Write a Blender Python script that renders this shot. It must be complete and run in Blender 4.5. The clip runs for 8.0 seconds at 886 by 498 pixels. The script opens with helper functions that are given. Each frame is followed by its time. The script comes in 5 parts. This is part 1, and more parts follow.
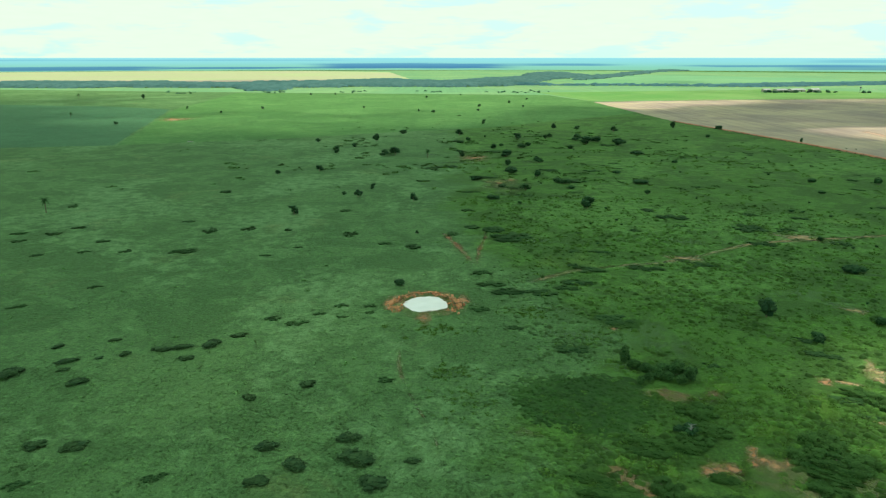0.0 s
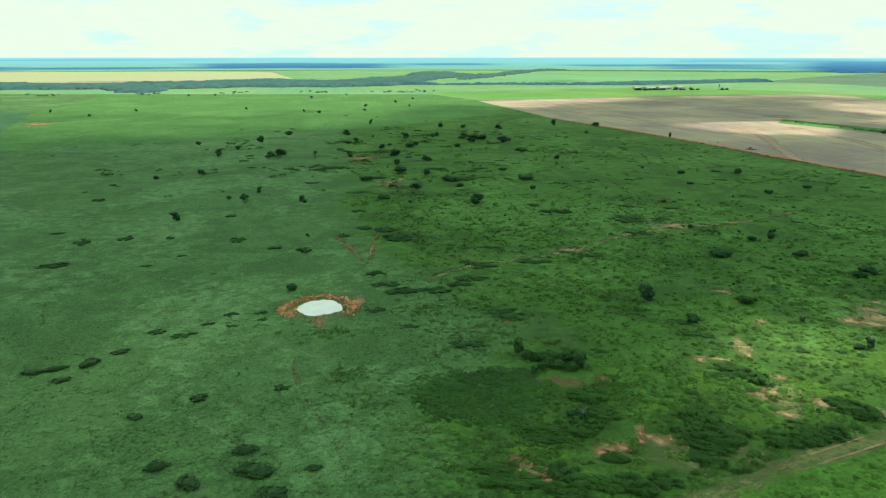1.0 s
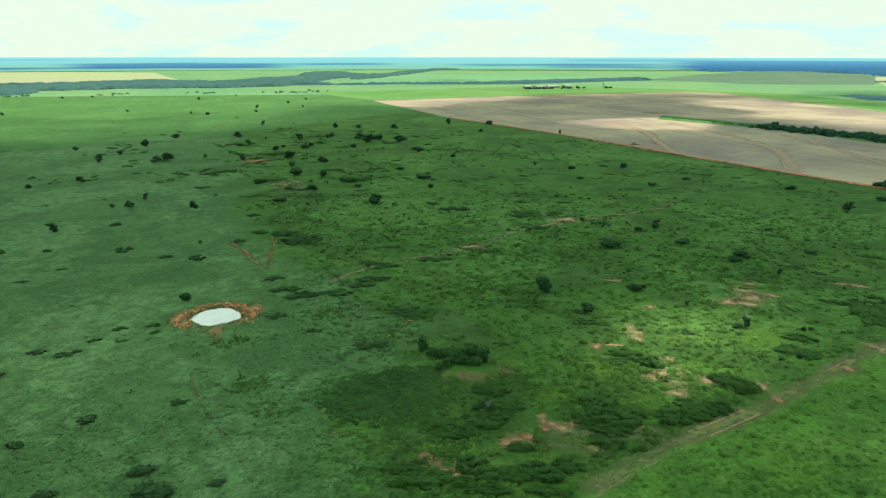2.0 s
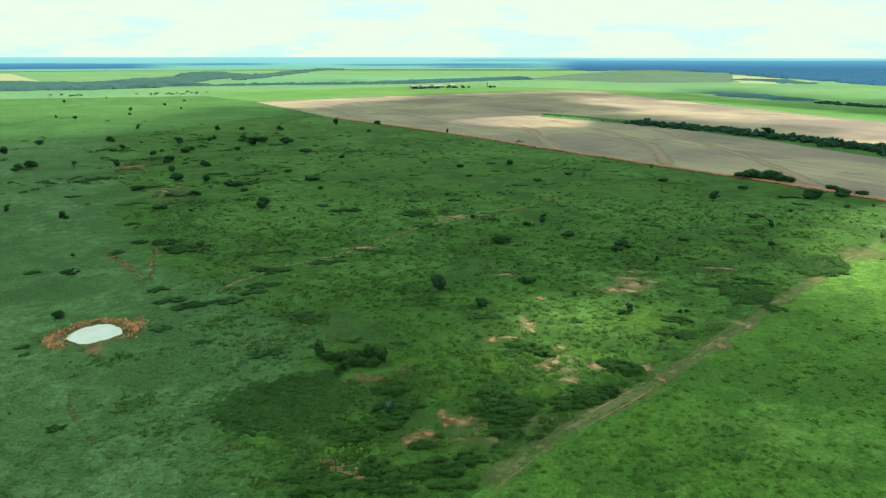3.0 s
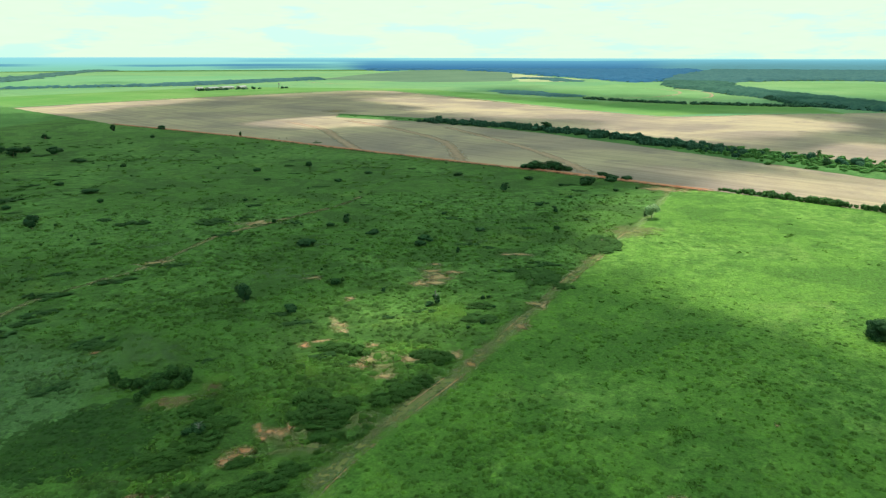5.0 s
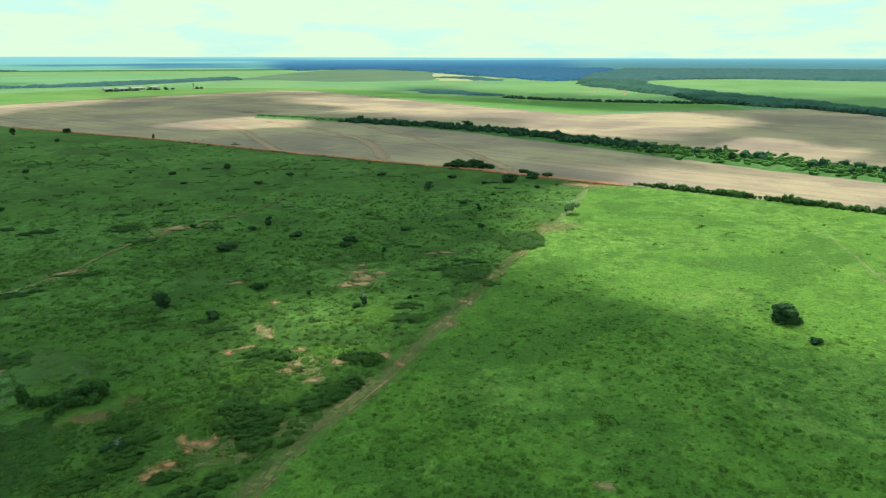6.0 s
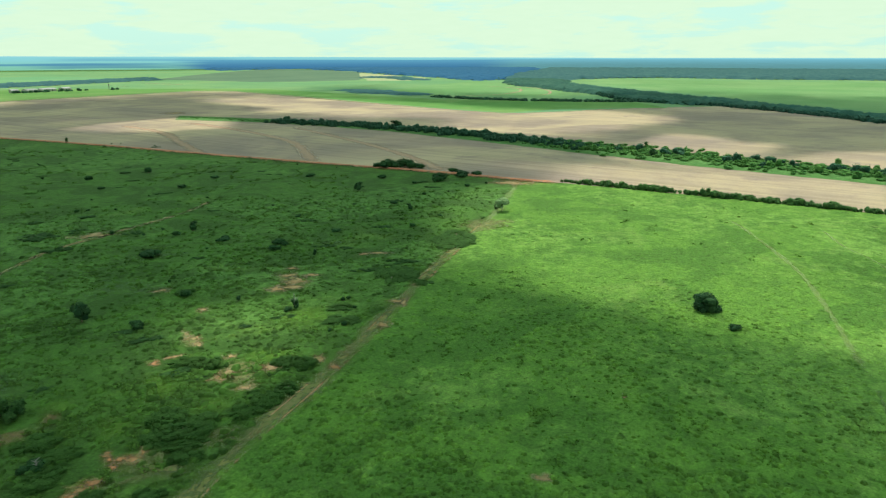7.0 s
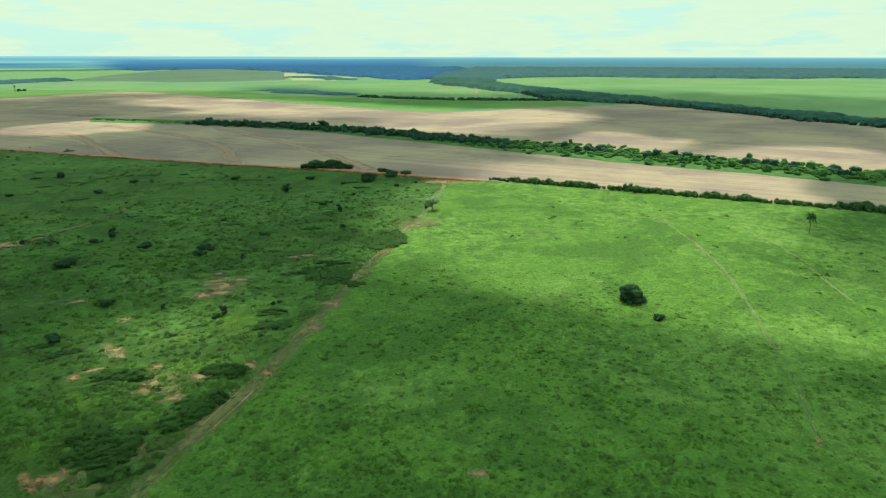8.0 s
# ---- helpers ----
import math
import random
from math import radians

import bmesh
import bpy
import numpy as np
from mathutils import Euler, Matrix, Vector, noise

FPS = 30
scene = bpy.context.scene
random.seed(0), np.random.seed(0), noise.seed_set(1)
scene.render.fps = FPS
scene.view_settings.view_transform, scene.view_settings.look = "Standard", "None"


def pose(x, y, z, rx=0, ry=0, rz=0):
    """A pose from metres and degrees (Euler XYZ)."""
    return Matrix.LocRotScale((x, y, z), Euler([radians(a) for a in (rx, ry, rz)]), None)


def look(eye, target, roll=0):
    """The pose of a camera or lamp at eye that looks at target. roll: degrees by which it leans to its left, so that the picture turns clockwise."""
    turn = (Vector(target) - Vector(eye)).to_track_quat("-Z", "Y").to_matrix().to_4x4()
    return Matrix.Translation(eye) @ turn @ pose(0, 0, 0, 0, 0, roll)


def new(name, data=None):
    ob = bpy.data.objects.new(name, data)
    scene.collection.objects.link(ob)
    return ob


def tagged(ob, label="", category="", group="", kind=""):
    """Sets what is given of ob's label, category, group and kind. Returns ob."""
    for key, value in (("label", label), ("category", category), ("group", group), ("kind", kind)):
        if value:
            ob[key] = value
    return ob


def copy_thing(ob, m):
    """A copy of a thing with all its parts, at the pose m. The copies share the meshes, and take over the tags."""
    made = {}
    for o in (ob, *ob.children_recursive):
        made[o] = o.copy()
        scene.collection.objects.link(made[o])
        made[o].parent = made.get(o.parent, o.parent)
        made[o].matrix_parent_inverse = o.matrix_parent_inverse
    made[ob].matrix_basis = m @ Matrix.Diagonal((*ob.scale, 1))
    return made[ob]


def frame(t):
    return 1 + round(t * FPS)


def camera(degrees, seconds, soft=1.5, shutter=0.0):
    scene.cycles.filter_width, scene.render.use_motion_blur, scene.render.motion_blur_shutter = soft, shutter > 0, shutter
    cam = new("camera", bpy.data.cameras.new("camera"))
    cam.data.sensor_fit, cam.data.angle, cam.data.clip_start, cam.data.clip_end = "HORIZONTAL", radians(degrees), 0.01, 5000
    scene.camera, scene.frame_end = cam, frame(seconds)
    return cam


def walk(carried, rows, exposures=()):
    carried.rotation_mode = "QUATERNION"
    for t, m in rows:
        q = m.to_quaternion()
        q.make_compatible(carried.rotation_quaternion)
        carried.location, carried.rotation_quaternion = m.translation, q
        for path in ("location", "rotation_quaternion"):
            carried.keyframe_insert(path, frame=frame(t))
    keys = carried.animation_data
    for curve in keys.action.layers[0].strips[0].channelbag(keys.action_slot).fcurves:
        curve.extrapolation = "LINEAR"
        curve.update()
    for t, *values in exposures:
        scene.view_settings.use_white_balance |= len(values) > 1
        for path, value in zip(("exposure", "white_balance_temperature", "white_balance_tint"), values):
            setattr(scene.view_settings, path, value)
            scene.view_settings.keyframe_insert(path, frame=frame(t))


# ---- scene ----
# The drone hovers at EYE metres and turns to its right: seconds, heading, degrees looking down.
cam = camera(65.5, 8.0, soft=1.2)
EYE = 80.0
TURNS = [
    (0.0, 0.00, 15.53),
    (0.5, 5.13, 15.54),
    (1.0, 9.24, 15.55),
    (2.5, 22.40, 15.58),
    (3.0, 26.99, 15.58),
    (3.5, 31.28, 15.57),
    (4.0, 35.59, 15.56),
    (4.5, 39.89, 15.55),
    (6.0, 50.02, 15.61),
    (6.5, 53.10, 15.62),
    (7.0, 55.88, 15.64),
    (7.5, 58.96, 15.66),
    (8.0, 61.80, 15.68),
]
walk(cam, [(t, pose(0, 0, EYE, 90 - down, 0, -heading)) for t, heading, down in TURNS],
     [(0.0, 0.25), (3.5, 0.25), (6.5, 0.06), (8.0, 0.0)])

# ---- light ----
SUN_AZ, SUN_EL = 52.0, 64.0      # degrees, azimuth from +y towards +x
to_sun = Vector((math.sin(radians(SUN_AZ)) * math.cos(radians(SUN_EL)),
                 math.cos(radians(SUN_AZ)) * math.cos(radians(SUN_EL)), math.sin(radians(SUN_EL))))
sun = new("sun", bpy.data.lights.new("sun", "SUN"))
sun.data.energy, sun.data.angle, sun.data.color = 5.0, radians(1.2), (1.0, 0.95, 0.80)
sun.matrix_world = look(to_sun * 1500, (0, 0, 0))


class Nodes:
    """Short hand for building a node tree."""

    def __init__(self, tree):
        self.t = tree
        tree.nodes.clear()

    def n(self, kind, **sets):
        node = self.t.nodes.new(kind)
        for key, value in sets.items():
            setattr(node, key, value)
        return node

    def put(self, socket, value):
        if isinstance(value, bpy.types.NodeSocket):
            self.t.links.new(value, socket)
        elif isinstance(value, (tuple, list)):
            socket.default_value = (*value, 1.0) if len(socket.default_value) == 4 and len(value) == 3 else value
        else:
            socket.default_value = value

    def math(self, op, a, b=0.0, c=0.0, clamp=False):
        node = self.n("ShaderNodeMath", operation=op, use_clamp=clamp)
        for s, v in zip(node.inputs, (a, b, c)):
            self.put(s, v)
        return node.outputs[0]

    def pos(self, scale=(1, 1, 1), offset=(0, 0, 0)):
        g = self.n("ShaderNodeNewGeometry")
        m = self.n("ShaderNodeMapping")
        self.put(m.inputs["Vector"], g.outputs["Position"])
        self.put(m.inputs["Scale"], scale)
        self.put(m.inputs["Location"], offset)
        return m.outputs[0]

    def noise(self, scale, detail=4.0, rough=0.55, vec=None, warp=0.0):
        node = self.n("ShaderNodeTexNoise")
        self.put(node.inputs["Vector"], vec or self.pos())
        for key, v in (("Scale", scale), ("Detail", detail), ("Roughness", rough), ("Distortion", warp)):
            self.put(node.inputs[key], v)
        return node.outputs["Fac"]

    def span(self, value, lo, hi, a=0.0, b=1.0):
        node = self.n("ShaderNodeMapRange", interpolation_type="SMOOTHSTEP")
        for s, v in zip(node.inputs, (value, lo, hi, a, b)):
            self.put(s, v)
        return node.outputs[0]

    def mix(self, fac, a, b, blend="MIX"):
        node = self.n("ShaderNodeMix", data_type="RGBA", blend_type=blend)
        self.put(node.inputs[0], fac)
        self.put(node.inputs[6], a)
        self.put(node.inputs[7], b)
        return node.outputs[2]

    def attr(self, name):
        return self.n("ShaderNodeAttribute", attribute_name=name).outputs["Fac"]

    def bump(self, height, strength, distance):
        node = self.n("ShaderNodeBump")
        self.put(node.inputs["Strength"], strength)
        self.put(node.inputs["Distance"], distance)
        self.put(node.inputs["Height"], height)
        return node.outputs[0]

    def bsdf(self, colour, rough=0.9, spec=0.2, normal=None):
        node = self.n("ShaderNodeBsdfPrincipled")
        self.put(node.inputs["Base Color"], colour)
        self.put(node.inputs["Roughness"], rough)
        self.put(node.inputs["Specular IOR Level"], spec)
        if normal:
            self.put(node.inputs["Normal"], normal)
        return node.outputs[0]

    def blend(self, fac, a, b):
        node = self.n("ShaderNodeMixShader")
        for s, v in zip(node.inputs, (fac, a, b)):
            self.put(s, v)
        return node.outputs[0]

    def out(self, shader, kind="ShaderNodeOutputMaterial"):
        self.t.links.new(shader, self.n(kind).inputs["Surface"])


def material(name):
    m = bpy.data.materials.new(name)
    m.use_nodes = True
    return m, Nodes(m.node_tree)


# Sky: pale mint-white broken cloud with a few cyan gaps over a clear-sky gradient.
world = bpy.data.worlds.new("world")
scene.world = world
world.use_nodes = True
k = Nodes(world.node_tree)
sky = k.n("ShaderNodeTexSky", sky_type="NISHITA", sun_disc=False)
sky.sun_elevation, sky.sun_rotation = radians(SUN_EL), radians(SUN_AZ)
blue = k.mix(1.0, sky.outputs[0], (0.12, 0.12, 0.12), "MULTIPLY")
tc = k.n("ShaderNodeTexCoord").outputs["Generated"]
mp = k.n("ShaderNodeMapping")
k.put(mp.inputs["Vector"], tc)
k.put(mp.inputs["Scale"], (5.0, 5.0, 30.0))
puffs = k.noise(1.6, 5.0, 0.55, mp.outputs[0], 0.3)
fine = k.noise(6.0, 4.0, 0.6, mp.outputs[0])
cover = k.span(k.math("ADD", puffs, k.math("MULTIPLY", fine, 0.22)), 0.455, 0.615)
white = k.mix(fine, (0.635, 0.86, 0.63), (0.69, 0.90, 0.675))
bg = k.n("ShaderNodeBackground")
gap = k.mix(0.88, blue, (0.53, 0.885, 0.755))
k.put(bg.inputs["Color"], k.mix(cover, gap, white))
k.put(bg.inputs["Strength"], 1.08)
k.out(bg.outputs[0], "ShaderNodeOutputWorld")

# ---- materials ----


def sward(k, dark, mid, pale, dry, shift=0.0):
    """Colour of rough grass: broad drifts, swathes, clumps and blades."""
    broad = k.noise(0.009, 5, 0.62, k.pos(offset=(shift, 0, 0)), 0.8)
    drift = k.noise(0.032, 6, 0.66, k.pos(offset=(shift + 40, 13, 0)), 0.9)
    clump = k.noise(0.16, 6, 0.70, k.pos(offset=(shift, 5, 0)), 0.5)
    blade = k.noise(1.1, 6, 0.80, warp=0.4)
    mottle = k.noise(0.42, 5, 0.72, k.pos(offset=(shift, 71, 0)), 0.6)
    c = k.mix(k.span(drift, 0.44, 0.54), dark, mid)
    c = k.mix(k.span(k.math("ADD", broad, k.math("MULTIPLY", k.math("SUBTRACT", clump, 0.5), 0.5)), 0.50, 0.64), c, pale)
    c = k.mix(k.span(k.noise(0.022, 6, 0.7, k.pos(offset=(91, 37 + shift, 0)), 0.6), 0.56, 0.70, 0, 0.7), c, dry)
    c = k.mix(k.span(clump, 0.38, 0.60), k.mix(0.55, c, dark), c)
    shade = k.span(clump, 0.28, 0.42)
    c = k.mix(shade, k.mix(0.30, c, (0.012, 0.026, 0.008)), c)
    c = k.mix(k.span(mottle, 0.36, 0.60), k.mix(0.34, c, (0.012, 0.026, 0.008)), c)
    c = k.mix(k.span(blade, 0.34, 0.66), k.mix(0.40, c, (0.012, 0.024, 0.008)), k.mix(0.22, c, k.mix(0.5, pale, dry)))
    return c, k.math("ADD", clump, k.math("ADD", k.math("MULTIPLY", blade, 0.3), k.math("MULTIPLY", mottle, 0.5)))


WEST = ((0.046, 0.114, 0.033), (0.076, 0.166, 0.052), (0.116, 0.228, 0.086), (0.124, 0.172, 0.058))
SCRUB = ((0.029, 0.080, 0.013), (0.058, 0.148, 0.021), (0.092, 0.206, 0.043), (0.116, 0.202, 0.034))
EAST = ((0.047, 0.134, 0.016), (0.095, 0.220, 0.027), (0.155, 0.298, 0.054), (0.186, 0.292, 0.070))


def pasture(name, colours, relief=0.35, shift=0.0):
    m, k = material(name)
    c, h = sward(k, *colours, shift)
    k.out(k.bsdf(c, 0.95, 0.1, k.bump(h, relief, 1.6)))
    return m


def land_colour(k):
    """Grazed grass that gives way to scrub grass towards the dirt track."""
    west, h1 = sward(k, *WEST)
    scrub, h2 = sward(k, *SCRUB, 60.0)
    g = k.n("ShaderNodeSeparateXYZ")
    k.put(g.inputs[0], k.pos())
    side = k.math("ADD", g.outputs[0], k.math("MULTIPLY", k.math("SUBTRACT", k.noise(0.02, 6, 0.65, warp=0.5), 0.5), 150.0))
    tongue = k.math("MULTIPLY", k.span(g.outputs[1], 118.0, 175.0), k.span(g.outputs[1], 285.0, 215.0))
    side = k.math("SUBTRACT", side, k.math("MULTIPLY", tongue, 30.0))
    f = k.span(side, -2.0, 30.0)
    return k.mix(f, west, scrub), k.math("ADD", h1, k.math("MULTIPLY", h2, 0.3))


def land(name, relief=0.4):
    m, k = material(name)
    c, h = land_colour(k)
    k.out(k.bsdf(c, 0.95, 0.1, k.bump(h, relief, 1.6)))
    return m


def blades(name, east, gain=1.0):
    """Standing grass of the colour of the sward it grows in."""
    m, k = material(name)
    c = sward(k, *EAST)[0] if east else land_colour(k)[0]
    c = k.mix(1.0, c, (gain, gain, gain), "MULTIPLY")
    r = k.n("ShaderNodeNewGeometry").outputs["Random Per Island"]
    c = k.mix(r, k.mix(1.0, c, (0.84, 0.88, 0.84), "MULTIPLY"), k.mix(1.0, c, (1.55, 1.5, 1.42), "MULTIPLY"))
    tl = k.n("ShaderNodeBsdfTranslucent")
    k.put(tl.inputs["Color"], c)
    k.out(k.blend(0.3, k.bsdf(c, 0.8, 0.1), tl.outputs[0]))
    return m


def crop(name, base, second, rows=0.0, angle=0.0, broad=0.006, dirt=None):
    """A farmed field: faint machine rows and broad changes of tone."""
    m, k = material(name)
    a = k.noise(broad, 4, 0.6, warp=0.5)
    c = k.mix(k.span(a, 0.35, 0.68), base, second)
    if dirt:
        c = k.mix(k.span(k.noise(broad * 4, 4, 0.6, k.pos(offset=(9, 77, 0))), 0.55, 0.75, 0, 0.7), c, dirt)
    mp = k.n("ShaderNodeMapping")
    k.put(mp.inputs["Vector"], k.pos())
    k.put(mp.inputs["Rotation"], (0, 0, radians(angle)))
    k.put(mp.inputs["Scale"], (1, 0.02, 1))
    lines = k.noise(0.16, 5, 0.65, mp.outputs[0])
    c = k.mix(k.span(lines, 0.35, 0.7, 0, rows), c, k.mix(0.35, c, (0.02, 0.02, 0.015)))
    g = k.noise(0.5, 4, 0.7)
    c = k.mix(k.span(g, 0.3, 0.7, 0, 0.3), c, k.mix(0.4, c, (0.03, 0.03, 0.02)))
    k.out(k.bsdf(c, 0.95, 0.08, k.bump(g, 0.3, 0.6)))
    return m


def soil(name, base, pale, grass, hold=0.5, gaps=0.0, most=0.92):
    """Bare earth that frays out into grass towards its rim (attribute 'core')."""
    m, k = material(name)
    a = k.noise(0.25, 5, 0.65)
    c = k.mix(k.span(a, 0.35, 0.7), base, pale)
    c = k.mix(k.span(k.noise(0.9, 5, 0.7), 0.45, 0.65, 0, 0.7), c, grass)
    c = k.mix(k.span(k.noise(0.42, 5, 0.72, k.pos(offset=(3, 71, 0)), 0.6), 0.36, 0.58), k.mix(0.28, c, k.mix(0.5, grass, (0.012, 0.026, 0.008))), c)
    b = k.noise(1.3, 5, 0.75)
    surf = k.bsdf(c, 0.95, 0.1, k.bump(b, 0.5, 0.8))
    fray = k.math("ADD", k.attr("core"), k.math("MULTIPLY", k.math("SUBTRACT", k.noise(0.22, 8, 0.78, warp=0.8), 0.5), 2.4))
    if gaps:
        fray = k.math("SUBTRACT", fray, k.span(k.noise(0.045, 4, 0.6, k.pos(offset=(17, 3, 0))), 0.62, 0.40, 0.0, gaps))
    k.out(k.blend(k.span(fray, hold - 0.32, hold + 0.55, 0.0, most), k.n("ShaderNodeBsdfTransparent").outputs[0], surf))
    return m


def leaves(name, dark, light, shine=0.25, thin=0.22):
    m, k = material(name)
    r = k.n("ShaderNodeNewGeometry").outputs["Random Per Island"]
    o = k.n("ShaderNodeObjectInfo").outputs["Random"]
    c = k.mix(r, dark, light)
    c = k.mix(k.math("MULTIPLY", o, 0.4), c, k.mix(1.0, c, (1.5, 1.45, 1.2), "MULTIPLY"))
    a = k.bsdf(c, 0.75, shine * 0.15)
    tl = k.n("ShaderNodeBsdfTranslucent")
    k.put(tl.inputs["Color"], c)
    k.out(k.blend(thin, a, tl.outputs[0]))
    return m


def canopy_leaf(name, dark, light):
    """The treetops of a far forest, mottled crown by crown; the colours given include haze."""
    m, k = material(name)
    c = k.mix(k.span(k.noise(0.045, 5, 0.75), 0.36, 0.64), dark, light)
    c = k.mix(k.span(k.noise(0.006, 3, 0.6), 0.35, 0.65, 0.0, 0.35), c, dark)
    tl = k.n("ShaderNodeBsdfTranslucent")
    k.put(tl.inputs["Color"], c)
    k.out(k.blend(0.4, k.bsdf(c, 0.9, 0.05), tl.outputs[0]))
    return m


def bark(name, a, b):
    m, k = material(name)
    c = k.mix(k.noise(3.0, 4, 0.6, k.pos((1, 1, 0.3))), a, b)
    k.out(k.bsdf(c, 0.9, 0.15, k.bump(k.noise(14, 3), 0.4, 0.05)))
    return m


def plain(name, a, b, rough=0.7, scale=1.5, metal=0.0):
    m, k = material(name)
    c = k.mix(k.span(k.noise(scale, 5, 0.6), 0.3, 0.7), a, b)
    s = k.n("ShaderNodeBsdfPrincipled")
    k.put(s.inputs["Base Color"], c)
    k.put(s.inputs["Roughness"], rough)
    k.put(s.inputs["Metallic"], metal)
    k.out(s.outputs[0])
    return m


GRASS_WEST = land("grazed_grass")
GRASS_EAST = pasture("sown_grass", EAST, 0.35)
GRASS_DARK = pasture("dense_dark_grass", ((0.016, 0.052, 0.010), (0.026, 0.078, 0.013), (0.036, 0.098, 0.018), (0.060, 0.118, 0.020)), 0.4, 20.0)
# Part of the distance haze is put into these pale blue-greens.
GRASS_FAR = crop("hazy_far_grass", (0.100, 0.225, 0.106), (0.146, 0.255, 0.108), 0.5, 30, 0.003, (0.084, 0.196, 0.112))
# Grey-green fallow, with cloud shade darkened into the colour.
FALLOW_SHADED = crop("fallow_field", (0.070, 0.128, 0.088), (0.092, 0.150, 0.098), 0.4, 50, 0.004)
GRASS_BRIGHT = pasture("bright_paddock_grass", ((0.046, 0.135, 0.030), (0.066, 0.175, 0.042), (0.095, 0.220, 0.058), (0.110, 0.210, 0.060)), 0.3, 33.0)
GRASS_DULL = pasture("dull_paddock_grass", ((0.040, 0.118, 0.052), (0.050, 0.138, 0.062), (0.058, 0.152, 0.070), (0.066, 0.150, 0.070)), 0.1, 7.0)
CUTSTRIP = crop("cut_straw", (0.270, 0.230, 0.190), (0.300, 0.260, 0.200), 0.3, 60, 0.004)
PIVOT = crop("irrigated_crop", (0.104, 0.225, 0.082), (0.142, 0.252, 0.104), 0.4, 35, 0.004, (0.095, 0.210, 0.092))
MINT = crop("pale_green_crop", (0.100, 0.240, 0.120), (0.128, 0.262, 0.132), 0.3, 20, 0.003)
SOY = crop("young_crop", (0.076, 0.195, 0.044), (0.128, 0.232, 0.066), 0.35, 20, 0.004, (0.165, 0.220, 0.085))
STUBBLE = crop("harvested_earth", (0.232, 0.180, 0.150), (0.380, 0.302, 0.200), 0.75, -4, 0.007, (0.186, 0.142, 0.135))
RIPE = crop("ripe_crop", (0.270, 0.315, 0.165), (0.290, 0.285, 0.185), 0.2, 60, 0.002)
EARTH = soil("red_earth", (0.32, 0.150, 0.078), (0.42, 0.240, 0.142), (0.090, 0.122, 0.036), 0.46, 0.0, 0.82)
DULLEARTH = soil("thin_red_earth", (0.205, 0.112, 0.058), (0.250, 0.152, 0.086), (0.080, 0.122, 0.034), 0.44, 0.0, 0.68)
SAND = soil("pale_earth", (0.31, 0.190, 0.106), (0.38, 0.270, 0.162), (0.100, 0.150, 0.045), 0.46, 0.0, 0.86)
RUT = soil("sandy_rut", (0.32, 0.175, 0.100), (0.37, 0.24, 0.145), (0.11, 0.15, 0.045), 0.42, 0.6, 0.85)
TRAIL = soil("trodden_trail", (0.21, 0.140, 0.075), (0.28, 0.21, 0.12), (0.08, 0.13, 0.04), 0.42, 0.72, 0.9)
REDTRAIL = soil("red_trodden_trail", (0.21, 0.090, 0.046), (0.27, 0.14, 0.08), (0.09, 0.12, 0.04), 0.36, 0.4, 0.72)
THINRED = soil("thin_red_trail", (0.17, 0.100, 0.052), (0.22, 0.14, 0.08), (0.08, 0.12, 0.04), 0.55, 0.8, 0.45)
TRACK = soil("worn_track", (0.138, 0.156, 0.056), (0.212, 0.188, 0.094), (0.084, 0.158, 0.032), 0.36, 0.35, 0.78)
PALEGRASS = soil("pale_short_grass", (0.082, 0.160, 0.050), (0.102, 0.185, 0.064), (0.066, 0.140, 0.036), 0.42, 0.0, 0.5)
YELLOWGRASS = soil("yellow_green_grass", (0.078, 0.172, 0.020), (0.098, 0.196, 0.026), (0.058, 0.138, 0.020), 0.42, 0.0, 0.75)
LANE = soil("field_lane_earth", (0.40, 0.265, 0.190), (0.44, 0.310, 0.225), (0.33, 0.23, 0.165), 0.30, 0.0, 0.72)
FAINT = soil("faint_trail", (0.205, 0.275, 0.100), (0.235, 0.290, 0.120), (0.15, 0.25, 0.07), 0.36, 0.25, 0.50)
REDBANK = soil("red_earth_bank", (0.40, 0.150, 0.078), (0.50, 0.260, 0.160), (0.26, 0.13, 0.07), 0.18, 0.15)
LEAF_MID = leaves("mid_shrub_leaf", (0.016, 0.048, 0.016), (0.042, 0.096, 0.030))
LEAF_TREE = leaves("tree_leaf", (0.013, 0.042, 0.022), (0.040, 0.092, 0.036))
LEAF_CLUMP = leaves("clump_leaf", (0.013, 0.044, 0.015), (0.056, 0.126, 0.036))
LEAF_BUSH = leaves("bush_leaf", (0.012, 0.042, 0.018), (0.034, 0.086, 0.031))
LEAF_HEDGE = leaves("hedge_leaf", (0.028, 0.078, 0.030), (0.088, 0.180, 0.054), 0.25, 0.35)
LEAF_LOW = leaves("low_shrub_leaf", (0.018, 0.046, 0.019), (0.042, 0.086, 0.032))
# The next two leaf colours are paled and blued to stand for haze.
LEAF_HAZE = leaves("hazy_tree_leaf", (0.040, 0.105, 0.075), (0.070, 0.150, 0.100), 0.1, 0.4)
LEAF_BELT = leaves("hazy_belt_leaf", (0.036, 0.108, 0.088), (0.074, 0.166, 0.120), 0.1, 0.4)
LEAF_SCRUB = leaves("scrub_leaf", (0.040, 0.096, 0.018), (0.082, 0.160, 0.032))
LEAF_DARK = leaves("dark_scrub_leaf", (0.020, 0.058, 0.014), (0.050, 0.112, 0.027))
LEAF_PALM = leaves("palm_leaf", (0.018, 0.060, 0.020), (0.045, 0.110, 0.034), 0.4)
LEAF_PALE = leaves("pale_leaf", (0.190, 0.310, 0.150), (0.300, 0.420, 0.210), 0.25, 0.4)
